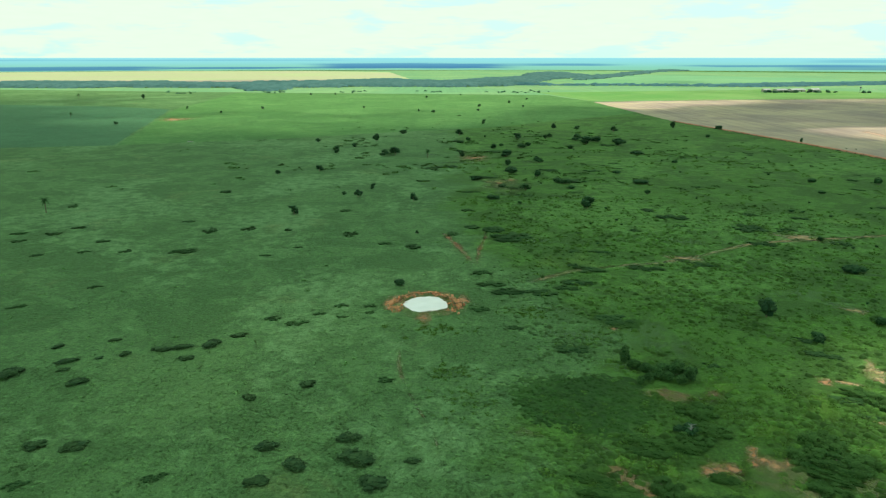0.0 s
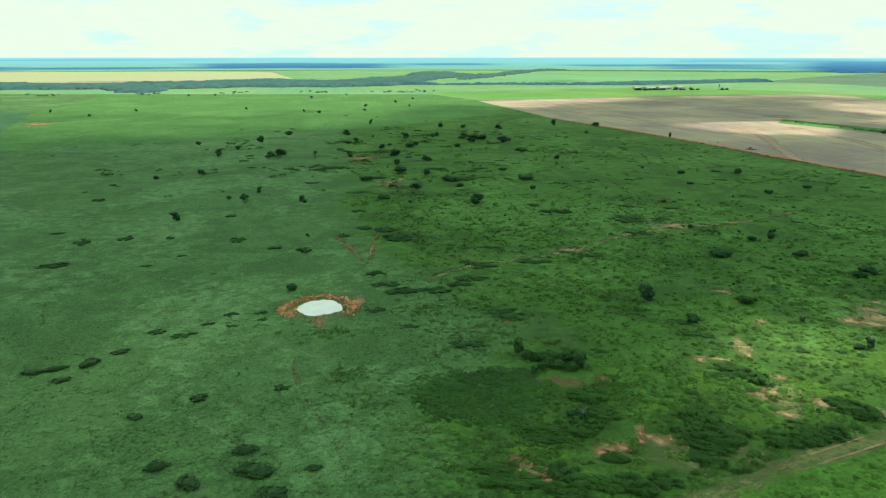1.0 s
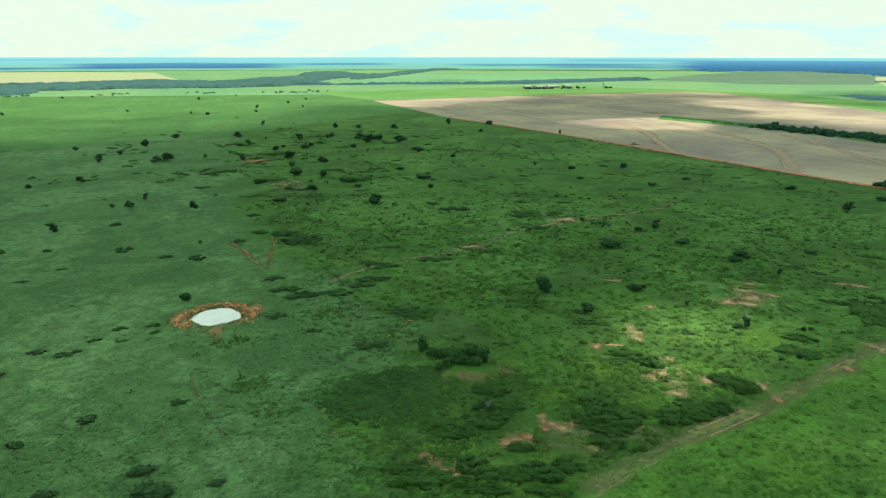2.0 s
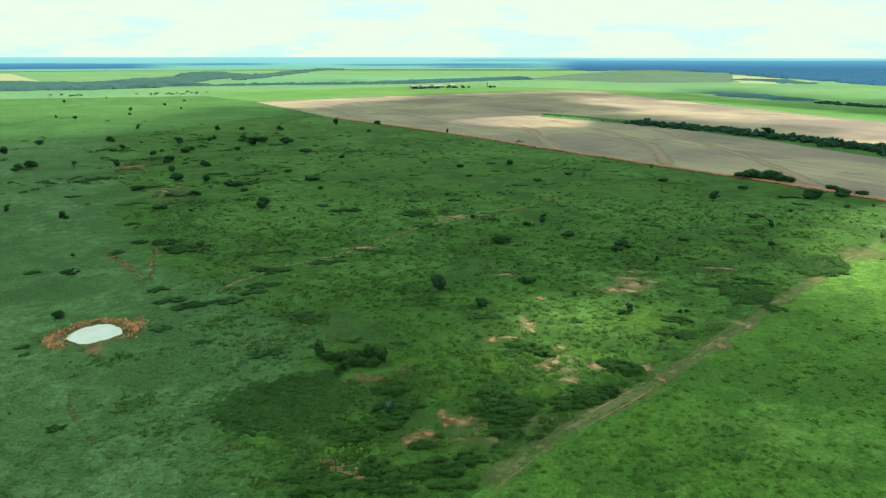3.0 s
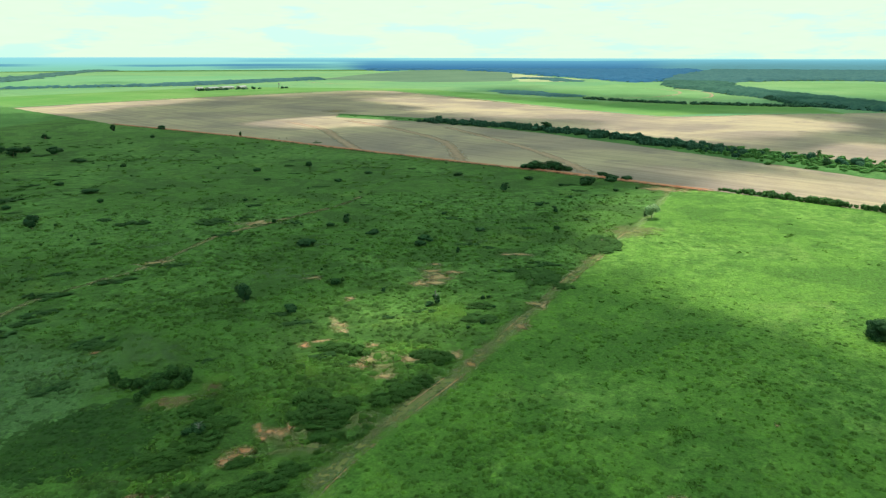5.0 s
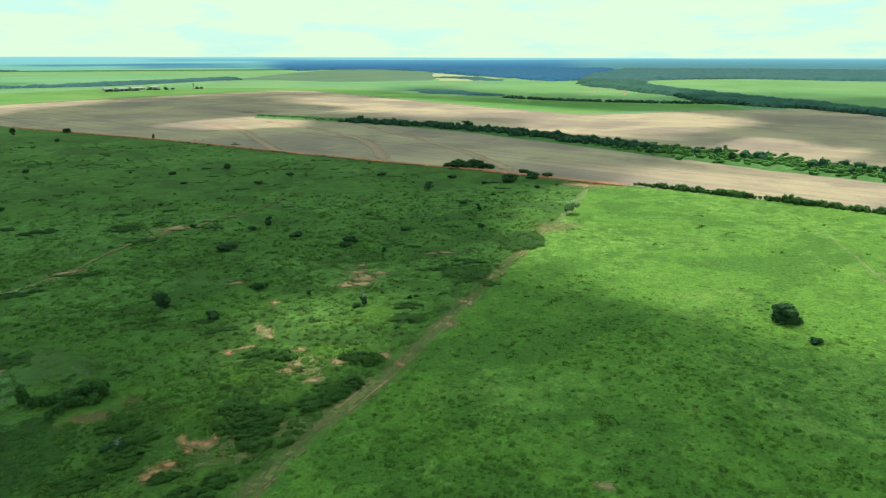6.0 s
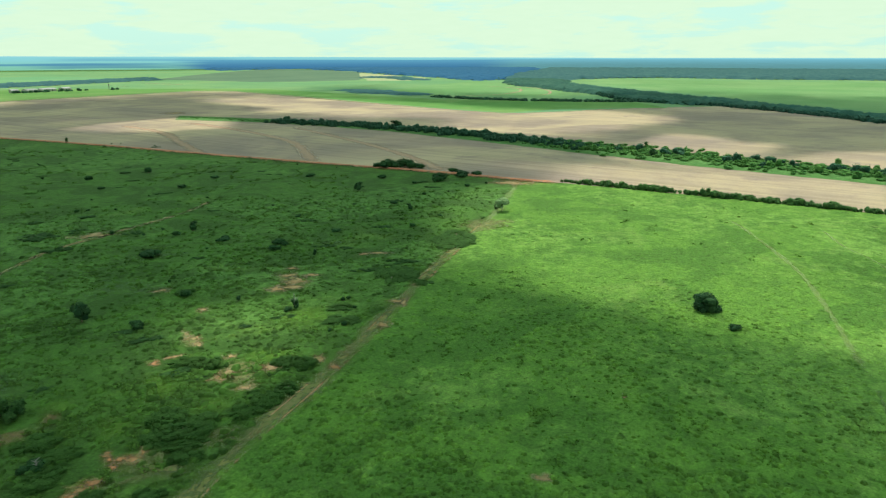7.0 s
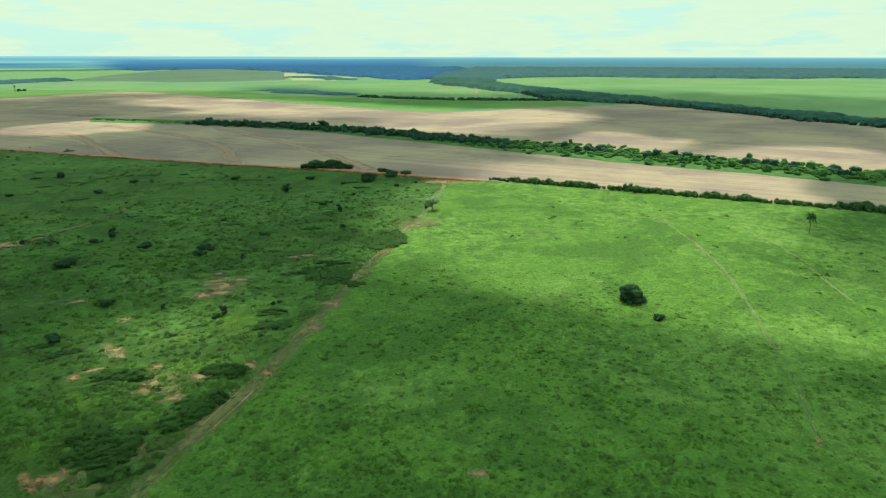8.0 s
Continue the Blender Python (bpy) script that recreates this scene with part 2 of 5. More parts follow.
# Far woods: some haze mixed into the leaf colour as blue.
LEAF_FAR = leaves("hazy_wood_leaf", (0.026, 0.080, 0.052), (0.052, 0.124, 0.074), 0.1, 0.4)
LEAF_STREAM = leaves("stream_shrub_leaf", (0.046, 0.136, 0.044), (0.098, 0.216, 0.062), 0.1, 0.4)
# Forest roofs: the blue in these tones is haze put into the colour.
CANOPY_PALE = canopy_leaf("hazy_far_canopy", (0.058, 0.140, 0.138), (0.088, 0.185, 0.175))
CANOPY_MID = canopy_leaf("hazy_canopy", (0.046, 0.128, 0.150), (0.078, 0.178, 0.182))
CANOPY_NEAR = canopy_leaf("hazy_belt_canopy", (0.034, 0.106, 0.090), (0.070, 0.162, 0.122))
CANOPY_BLUE = canopy_leaf("hazy_horizon_canopy", (0.030, 0.124, 0.262), (0.044, 0.150, 0.290))
BLADE = blades("grass_blade", False)
BLADE_EAST = blades("sown_grass_blade", True)
WEED = blades("weed_leaf", False, 1.5)
WEED_EAST = blades("sown_weed_leaf", True, 1.05)
TUSSOCK = blades("tussock_blade", True, 0.85)
HUMMOCK = blades("grass_hummock", False, 0.92)
HUMMOCK_EAST = blades("sown_grass_hummock", True, 0.92)
BARK = bark("bark", (0.10, 0.075, 0.05), (0.20, 0.16, 0.12))
DEADWOOD = bark("weathered_wood", (0.15, 0.15, 0.14), (0.25, 0.24, 0.23))

# ---- mesh helpers ----


def mesh_from(name, verts, faces, mat, smooth=False):
    me = bpy.data.meshes.new(name)
    me.from_pydata([tuple(v) for v in verts], [], [tuple(f) for f in faces])
    me.materials.append(mat)
    if smooth:
        me.polygons.foreach_set("use_smooth", [True] * len(me.polygons))
    me.update()
    return me


def quick_mesh(name, verts, corners, mat):
    """Faces of equal size from arrays: verts (n, 3), corners (m, 3 or 4)."""
    me = bpy.data.meshes.new(name)
    m, w = corners.shape
    me.vertices.add(len(verts))
    me.vertices.foreach_set("co", np.asarray(verts, np.float32).ravel())
    me.loops.add(m * w)
    me.loops.foreach_set("vertex_index", corners.astype(np.int32).ravel())
    me.polygons.add(m)
    me.polygons.foreach_set("loop_start", np.arange(m, dtype=np.int32) * w)
    me.materials.append(mat)
    me.update(calc_edges=True)
    return me


def floats(me, name, values):
    a = me.attributes.new(name, "FLOAT", "POINT")
    a.data.foreach_set("value", np.asarray(values, np.float32))


def wob(x, y, scale, seed=0.0):
    return noise.noise(Vector((x * scale, y * scale, seed)))


def resample(points, step, closed=False):
    """Points every step metres along a line through the given ones."""
    pts = [Vector((p[0], p[1])) for p in points]
    if closed:
        pts.append(pts[0])
    out = []
    for a, b in zip(pts, pts[1:]):
        n = max(1, int((b - a).length / step))
        out += [a.lerp(b, i / n) for i in range(n)]
    if not closed:
        out.append(pts[-1])
    return out


def smooth_line(points, step):
    """A Catmull-Rom line through the points."""
    p = [Vector((q[0], q[1])) for q in points]
    p = [p[0] * 2 - p[1]] + p + [p[-1] * 2 - p[-2]]
    out = []
    for i in range(1, len(p) - 2):
        n = max(2, int((p[i + 1] - p[i]).length / step))
        for j in range(n):
            t = j / n
            out.append(0.5 * (2 * p[i] + (p[i + 1] - p[i - 1]) * t + (2 * p[i - 1] - 5 * p[i] + 4 * p[i + 1] - p[i + 2]) * t * t
                              + (3 * p[i] - p[i - 1] - 3 * p[i + 1] + p[i + 2]) * t ** 3))
    out.append(p[-2])
    return out


def sheet(name, outline, z, mat, ragged, step, label, category="field", seed=1.0):
    """A field: a filled outline with a slightly uneven rim."""
    pts = resample(outline, step, True)
    n = len(pts)
    verts = []
    for i, p in enumerate(pts):
        tangent = (pts[(i + 1) % n] - pts[i - 1]).normalized()
        off = ragged * (wob(p.x, p.y, 0.5 / step, seed) + 0.6 * wob(p.x, p.y, 2.1 / step, seed + 5))
        verts.append((p.x - tangent.y * off, p.y + tangent.x * off, z))
    bm = bmesh.new()
    vs = [bm.verts.new(v) for v in verts]
    es = [bm.edges.new((vs[i], vs[(i + 1) % n])) for i in range(n)]
    bmesh.ops.triangle_fill(bm, edges=es, use_beauty=True, normal=(0, 0, 1))
    me = bpy.data.meshes.new(name)
    bm.to_mesh(me)
    bm.free()
    me.materials.append(mat)
    return tagged(new(name, me), label, category, kind="structure")


def ribbon(name, line, width, z, mat, label, category, crown=0.0, seed=2.0, step=3.0, across=8, kind="structure"):
    """A strip along a line, with 'core' falling from its middle to its rims."""
    pts = smooth_line(line, step)
    verts, core, faces = [], [], []
    for i, p in enumerate(pts):
        a, b = pts[max(i - 1, 0)], pts[min(i + 1, len(pts) - 1)]
        side = Vector((b.y - a.y, a.x - b.x)).normalized()
        w = width * (1 + 0.35 * wob(p.x, p.y, 0.04, seed))
        for j in range(across + 1):
            u = j / across * 2 - 1
            end = min(1.0, min(i, len(pts) - 1 - i) / 4)
            verts.append((p.x + side.x * u * w / 2, p.y + side.y * u * w / 2, z + crown * (1 - u * u)))
            core.append((1 - abs(u)) ** 0.7 * end)
    for i in range(len(pts) - 1):
        for j in range(across):
            q = i * (across + 1) + j
            faces.append((q, q + across + 1, q + across + 2, q + 1))
    me = mesh_from(name, verts, faces, mat, True)
    floats(me, "core", core)
    return tagged(new(name, me), label, category, kind=kind)


BARE = []


def patch(name, x, y, w, d, mat, label, z=0.05, turn=None, category="bare ground", seed=3.0):
    """An irregular low patch of ground; d runs away from the hovering point, w across."""
    turn = math.atan2(x, y) if turn is None else turn
    if mat in (SAND, EARTH):
        BARE.append((x, y, w, d))
    z += 0.03 * ((x * 7.31 + y * 3.77) % 1.0)
    rings, spokes = 7, 36
    verts, core, faces = [(x, y, z + 0.05)], [1.0], []
    for i in range(1, rings + 1):
        for j in range(spokes):
            a = j / spokes * math.tau
            q = i / rings
            r = q * (1 + 0.42 * wob(math.cos(a) * 1.5 + x, math.sin(a) * 1.5 + y, 1.0, seed) + 0.2 * wob(math.cos(a) * 4 + x, math.sin(a) * 4, 1.0, seed + 3))
            u, v = math.cos(a) * r * w * 0.9, math.sin(a) * r * d * 0.9
            verts.append((x + u * math.cos(turn) + v * math.sin(turn), y - u * math.sin(turn) + v * math.cos(turn), z + 0.05 * (1 - q)))
            core.append(1 - q)
    for j in range(spokes):
        n = (j + 1) % spokes
        faces.append((0, 1 + j, 1 + n))
        for i in range(rings - 1):
            o, p = 1 + i * spokes, 1 + (i + 1) * spokes
            faces.append((o + j, p + j, p + n, o + n))
    me = mesh_from(name, verts, faces, mat, True)
    floats(me, "core", core)
    return tagged(new(name, me), label, category, kind="structure")


def leaf_cloud(blobs, count, size, rng, flat=0.0, shell=0.45):
    """Bent leaf sprays in lumps: blobs are (x, y, z, rx, ry, rz). Returns verts and quads."""
    blobs = np.array(blobs, float)
    weight = (blobs[:, 3] * blobs[:, 4] + blobs[:, 5] * blobs[:, 3]) ** 1.0
    pick = rng.choice(len(blobs), count, p=weight / weight.sum())
    b = blobs[pick]
    d = rng.normal(size=(count, 3))
    d /= np.linalg.norm(d, axis=1)[:, None]
    d[:, 2] = np.where(d[:, 2] < -0.8, -d[:, 2], d[:, 2])
    rad = 1 - shell * rng.random(count) ** 1.6 + 0.12 * rng.normal(size=count)
    c = b[:, :3] + d * b[:, 3:6] * rad[:, None]
    c[:, 2] = np.maximum(c[:, 2], 0.05)
    up = d + rng.normal(size=(count, 3)) * 0.55 + np.array([0, 0, 0.35 + flat])
    up /= np.linalg.norm(up, axis=1)[:, None]
    a = np.cross(up, rng.normal(size=(count, 3)))
    a /= np.linalg.norm(a, axis=1)[:, None] + 1e-9
    e = np.cross(up, a)
    s = size * (0.6 + 0.8 * rng.random(count))[:, None]
    bend = up * s * 0.25
    v = np.stack([c - a * s * 0.5 - e * s * 0.32, c + a * s * 0.5 - e * s * 0.28 - bend, c + a * s * 0.42 + e * s * 0.34, c - a * s * 0.46 + e * s * 0.3 - bend], 1)
    return v.reshape(-1, 3), np.arange(count * 4).reshape(-1, 4)


def cube_ball(n):
    """A ball of quads: six square sides of n by n, pushed out to a sphere."""
    verts, quads = [], []
    u = np.linspace(-1, 1, n + 1)
    for axis in range(3):
        for sgn in (-1, 1):
            base = len(verts)
            for a in u:
                for b in u:
                    p = np.roll(np.array([sgn, a, b]), axis)
                    verts.append(p / np.linalg.norm(p))
            for i in range(n):
                for j in range(n):
                    q = base + i * (n + 1) + j
                    f = (q, q + n + 1, q + n + 2, q + 1)
                    quads.append(f if sgn > 0 else f[::-1])
    return np.array(verts), np.array(quads)


BALLS = {n: cube_ball(n) for n in (2, 3)}


def leafy_lumps(blobs, count, size, rng, flat=0.0, n=2, core=0.80):
    """Solid uneven lumps under a coat of leaf sprays. Returns verts and quads."""
    bv, bf = BALLS[n]
    vs, fs, base = [], [], 0
    for x, y, z, rx, ry, rz in blobs:
        v = bv * (core * (1 + 0.16 * rng.normal(size=(len(bv), 1)).clip(-1.5, 1.5)))
        v = v * np.array([rx, ry, rz]) + np.array([x, y, z])
        v[:, 2] = np.maximum(v[:, 2], 0.01)
        vs.append(v)
        fs.append(bf + base)
        base += len(v)
    v, f = leaf_cloud(blobs, count, size, rng, flat, 0.18)
    vs.append(v)
    fs.append(f + base)
    return np.concatenate(vs), np.concatenate(fs)


def tube(bm, path, radii, sides=6):
    """A tapering limb along a path of points."""
    rings = []
    for i, p in enumerate(path):
        a, b = Vector(path[max(i - 1, 0)]), Vector(path[min(i + 1, len(path) - 1)])
        q = (b - a).to_track_quat("Z", "Y")
        rings.append([bm.verts.new(Vector(p) + q @ Vector((math.cos(t) * radii[i], math.sin(t) * radii[i], 0))) for t in (s / sides * math.tau for s in range(sides))])
    for r, s in zip(rings, rings[1:]):
        for i in range(sides):
            bm.faces.new((r[i], r[(i + 1) % sides], s[(i + 1) % sides], s[i]))
    bm.faces.new(rings[-1])
    bm.faces.new(rings[0][::-1])


def part(name, data, mat, parent, label=""):
    """Links a bmesh or a mesh as one part under a thing."""
    if isinstance(data, bmesh.types.BMesh):
        me = bpy.data.meshes.new(name)
        data.to_mesh(me)
        data.free()
        me.materials.append(mat)
        data = me
    ob = new(name, data)
    ob.parent = parent
    return tagged(ob, label)


# ---- the land ----
def ground():
    """One sheet out to the horizon, in rings that widen with distance."""
    radii = [0.0] + list(np.geomspace(30, 4860, 90))
    spokes = 180
    verts, faces = [(0, 0, 0)], []
    for r in radii[1:]:
        for j in range(spokes):
            a = j / spokes * math.tau
            verts.append((math.sin(a) * r, math.cos(a) * r, 0.0))
    for j in range(spokes):
        n = (j + 1) % spokes
        faces.append((0, 1 + n, 1 + j))
        for i in range(len(radii) - 2):
            o, p = 1 + i * spokes, 1 + (i + 1) * spokes
            faces.append((o + j, o + n, p + n, p + j))
    return tagged(new("ground", mesh_from("ground", verts, faces, GRASS_WEST)), "wide flat green grazing land with uneven grass", "ground", kind="structure")


ground()

# Straight and bent edges of the fields.
EDGE = [(281, 1314), (299, 910), (347, 669), (370, 496), (386, 381), (402, 285), (408, 213), (413, 185), (422, 67), (424, -38), (428, -400)]
LINE = [(20, 74), (57, 98), (72, 104), (91, 110), (112, 115.5), (142, 124), (175, 135), (217, 149), (258, 161), (298, 172), (345, 189), (395, 208)]

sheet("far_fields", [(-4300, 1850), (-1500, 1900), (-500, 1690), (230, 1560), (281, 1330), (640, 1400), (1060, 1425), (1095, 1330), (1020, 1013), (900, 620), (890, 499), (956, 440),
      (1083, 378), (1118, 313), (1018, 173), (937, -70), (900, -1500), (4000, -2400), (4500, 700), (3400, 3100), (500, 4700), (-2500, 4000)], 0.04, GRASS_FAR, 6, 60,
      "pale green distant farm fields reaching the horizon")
sheet("sown_pasture", LINE[::-1] + [(20, 20), (60, -300), (425, -400), (424, -38), (422, 67), (413, 185)], 0.06, GRASS_EAST, 1.2, 6, "bright green even pasture beside the track")
sheet("dark_grass_patch", [(15, 160), (40, 166), (52, 160), (46, 140), (38, 132), (28, 139), (20, 142)], 0.07, GRASS_DARK, 4.5, 2, "dense dark green grass patch", "grass")
sheet("bright_paddock", [(-309, 655), (-430, 1120), (-483, 1650), (230, 1570), (279, 1318), (290, 1050), (60, 830), (-53, 775), (-164, 709)], 0.07, GRASS_BRIGHT, 3, 12, "bright yellow-green paddock behind the pasture")
sheet("dull_paddock", [(-311, 653), (-436, 1120), (-560, 1190), (-778, 1234), (-1500, 1250), (-900, 620), (-408, 634)], 0.06, GRASS_DULL, 2, 15, "flat bluish-green paddock with a straight edge")
sheet("harvested_field", EDGE + [(845, -420), (870, -174), (992, -24), (1004, 16), (1086, 87), (1158, 171), (1222, 270), (1170, 318), (1083, 378), (956, 440), (888, 499), (919, 683), (1010, 1013), (1095, 1332), (1058, 1425), (634, 1385), (400, 1345)],
                 0.08, STUBBLE, 2.5, 10, "bare brown-grey harvested field with pale straw")
sheet("crop_strip", [(224, 1680), (281, 1345), (634, 1400), (1058, 1440), (1110, 1340), (1030, 1000), (925, 640), (905, 500), (1000, 470), (1108, 387), (1130, 330), (1240, 420), (1120, 760), (1230, 1400), (995, 1744),
      (863, 1874), (743, 1800)], 0.10, SOY, 3, 20, "fresh green young crop along the bare field")
sheet("ripe_field", [(-2400, 2250), (-1489, 2381), (-899, 2327), (-540, 2381), (-192, 2558), (-110, 2600), (-304, 4064), (-784, 4408), (-1687, 4387), (-2486, 3989), (-3300, 3300)], 0.10, RIPE, 8, 60, "pale yellow ripe field in the distance")
sheet("cut_strip", [(-2350, 2190), (-1456, 2327), (-879, 2290), (-527, 2340), (-189, 2527), (-88, 2510), (-207, 2763), (-609, 2660), (-1012, 2590), (-1639, 2590), (-2400, 2420)], 0.13, CUTSTRIP, 6, 50, "pinkish cut strip along the ripe field")
sheet("fallow_field", [(1525, 2268), (2024, 2697), (2666, 3180), (3168, 3472), (3227, 3152), (2878, 2494), (2414, 1968), (1870, 1623), (1662, 1676), (1543, 1795)], 0.14, FALLOW_SHADED, 8, 40, "dull grey-green fallow field in the distance, darkened for cloud shade")
sheet("dry_field", [(2700, 2330), (2400, 1880), (2200, 1560), (1930, 1440), (1850, 1560), (2200, 1900)], 0.16, RIPE, 8, 40, "pale yellow dry grass field in the distance")
sheet("pivot_field", [(1688, 1176), (2000, 1230), (1948, 1089), (1745, 929), (1601, 772), (1439, 578), (1326, 639), (1256, 756), (1136, 876), (1153, 1010)], 0.15, PIVOT, 6, 40, "light green round irrigated crop field")
sheet("pale_crop", [(2253, 990), (2485, 902), (2500, 470), (2588, 221), (2568, 58), (2088, -200), (1209, -60), (1230, 22), (1294, 105), (1372, 205), (1530, 342), (1689, 511), (1891, 685)], 0.13, PIVOT, 6, 40, "light green crop field behind the forest belt")
sheet("crop_field", [(420, 2250), (800, 2080), (1180, 2120), (1540, 2250), (1500, 2900), (900, 3400), (520, 2850)], 0.14, MINT, 8, 40, "even green crop field in the distance")
ribbon("pivot_track", [(1188, 828), (1256, 790), (1341, 760), (1480, 785), (1600, 850), (1660, 930), (1691, 1018)], 9, 0.17, LANE, "pale curved wheel track in the round crop field", "track", step=12)
ribbon("pivot_track", [(1345, 672), (1420, 680), (1528, 730), (1622, 798), (1737, 942)], 9, 0.17, LANE, "pale curved wheel track in the round crop field", "track", step=12)
ribbon("farm_lane", [(1300, 2050), (1287, 1894), (1270, 1745)], 10, 0.20, LANE, "pale dirt lane in the far crop", "lane", step=14)
ribbon("farm_lane", [(1120, 1905), (1115, 1770)], 9, 0.20, LANE, "pale dirt lane in the far crop", "lane", step=14)
ribbon("field_rim", [(470, 1395), (640, 1402), (1056, 1432), (1100, 1335), (1020, 1010), (925, 680), (895, 505), (960, 445), (1085, 382), (1122, 313)], 9, 0.125, LANE, "pale bare rim of the harvested field", "lane", step=14)

# ---- clouds overhead, whose gaps let the sun through ----
CLOUD_Z = 900.0
# Unseen from the drone: gaps and depths are set by the shade wanted below.
GAPS = [(322, 110, 74, 56, 1.8), (372, 85, 75, 105, 1.8), (290, 66, 46, 44, 1.1), (345, 168, 58, 24, 1.1), (240, 54, 40, 52, 1.5), (252, -30, 30, 26, 1.2), (128, 148, 46, 28, 0.75), (172, 184, 48, 36, 0.55), (-190, 1090, 330, 280, 0.6),
        (-60, 1450, 500, 260, 0.9), (510, 760, 80, 55, 1.4), (330, 1260, 70, 130, 1.2), (890, 780, 120, 300, 1.4), (820, 385, 150, 105, 1.4), (680, 170, 62, 44, 1.4), (640, -10, 60, 75, 1.3),
        (470, 20, 40, 165, 1.4), (560, 100, 42, 120, 1.0), (430, 1480, 140, 240, 1.4), (62, 138, 46, 30, 0.1), (0, 235, 60, 50, 0.25)]


def cloud_depth(x, y):
    thick = 0.55 * math.exp(-((x - 230) / 190) ** 2 - ((y - 430) / 240) ** 2)
    thick += 0.55 * math.exp(-((x + 220) / 230) ** 2 - ((y - 450) / 170) ** 2)
    thick += 0.5 * math.exp(-((x - 50) / 110) ** 2 - ((y - 480) / 130) ** 2) + 0.4 * math.exp(-((x - 260) / 110) ** 2 - ((y - 350) / 110) ** 2)
    thick += 0.9 * math.exp(-((x - 690) / 260) ** 2 - ((y - 1150) / 120) ** 2) + 0.35 * math.exp(-((x - 880) / 110) ** 2 - ((y - 120) / 150) ** 2)
    south = max(0.0, min(1.0, (86 + 0.32 * x - y) / 30)) * max(0.0, min(1.0, (212 - x - 14 * wob(x, y, 1 / 60, 31.0)) / 40)) * max(0.0, min(1.0, (x - 30) / 50)) * max(0.0, min(1.0, (y + 110) / 50))
    thick += 2.0 * south
    d = 0.88 + thick + 0.26 * wob(x, y, 1 / 320, 4.0) + 0.30 * wob(x, y, 1 / 95, 7.0) + 0.16 * wob(x, y, 1 / 34, 9.0)
    x, y = (x + 42 * wob(x, y, 1 / 120, 21.0) + 20 * wob(x, y, 1 / 42, 23.0), y + 42 * wob(x, y, 1 / 120, 25.0) + 20 * wob(x, y, 1 / 42, 27.0))
    for cx, cy, a, b, s in GAPS:
        q = ((x - cx) / a) ** 2 + ((y - cy) / b) ** 2
        d -= s * math.exp(-q * q * 0.5)
    d += 2.2 * math.exp(-((x - 432) / 78) ** 4 - ((y + 24) / 24) ** 4)
    far = max(0.0, min(1.0, (math.hypot(x, y) - 1300) / 700))
    return d - far * (0.98 - 0.8 * wob(x, y, 1 / 500, 12.0))


def cloud_layer():
    step, x0, x1, y0, y1 = 17.0, -1700, 2300, -1300, 2900
    nx, ny = int((x1 - x0) / step), int((y1 - y0) / step)
    shift = to_sun * (CLOUD_Z / to_sun.z)
    depth = np.array([[cloud_depth(x0 + i * step, y0 + j * step) for j in range(ny)] for i in range(nx)])
    index, verts, dens, faces = {}, [], [], []
    for i in range(nx):
        for j in range(ny):
            near = depth[max(i - 1, 0):i + 2, max(j - 1, 0):j + 2]
            if near.max() <= 0.0:
                continue
            x, y, d = x0 + i * step, y0 + j * step, max(depth[i, j], 0.0)
            puff = 40 * d * (1 + 0.8 * wob(x, y, 1 / 60, 2.0))
            index[i, j] = len(verts)
            verts += [(x + shift.x, y + shift.y, CLOUD_Z - puff * 0.3), (x + shift.x, y + shift.y, CLOUD_Z + 1 + puff)]
            dens += [d, d]
    for (i, j), v in index.items():
        ring = [index.get(q) for q in ((i, j), (i + 1, j), (i + 1, j + 1), (i, j + 1))]
        if None not in ring:
            faces.append([q for q in ring[::-1]])
            faces.append([q + 1 for q in ring])
    m, k = material("cloud")
    tl = k.n("ShaderNodeBsdfTranslucent")
    k.put(tl.inputs["Color"], k.mix(k.span(k.attr("depth"), 1.9, 2.6), k.mix(k.span(k.attr("depth"), 0.95, 1.8), (0.56, 0.66, 0.73), (0.36, 0.44, 0.50)), (0.22, 0.28, 0.33)))
    k.out(k.blend(k.span(k.attr("depth"), 0.02, 1.15, 0.0, 0.96), k.n("ShaderNodeBsdfTransparent").outputs[0], tl.outputs[0]))
    me = mesh_from("cloud_layer", verts, faces, m, True)
    floats(me, "depth", dens)
    return tagged(new("cloud_layer", me), "broken white cumulus layer drifting high overhead", "cloud", kind="structure")


cloud_layer()


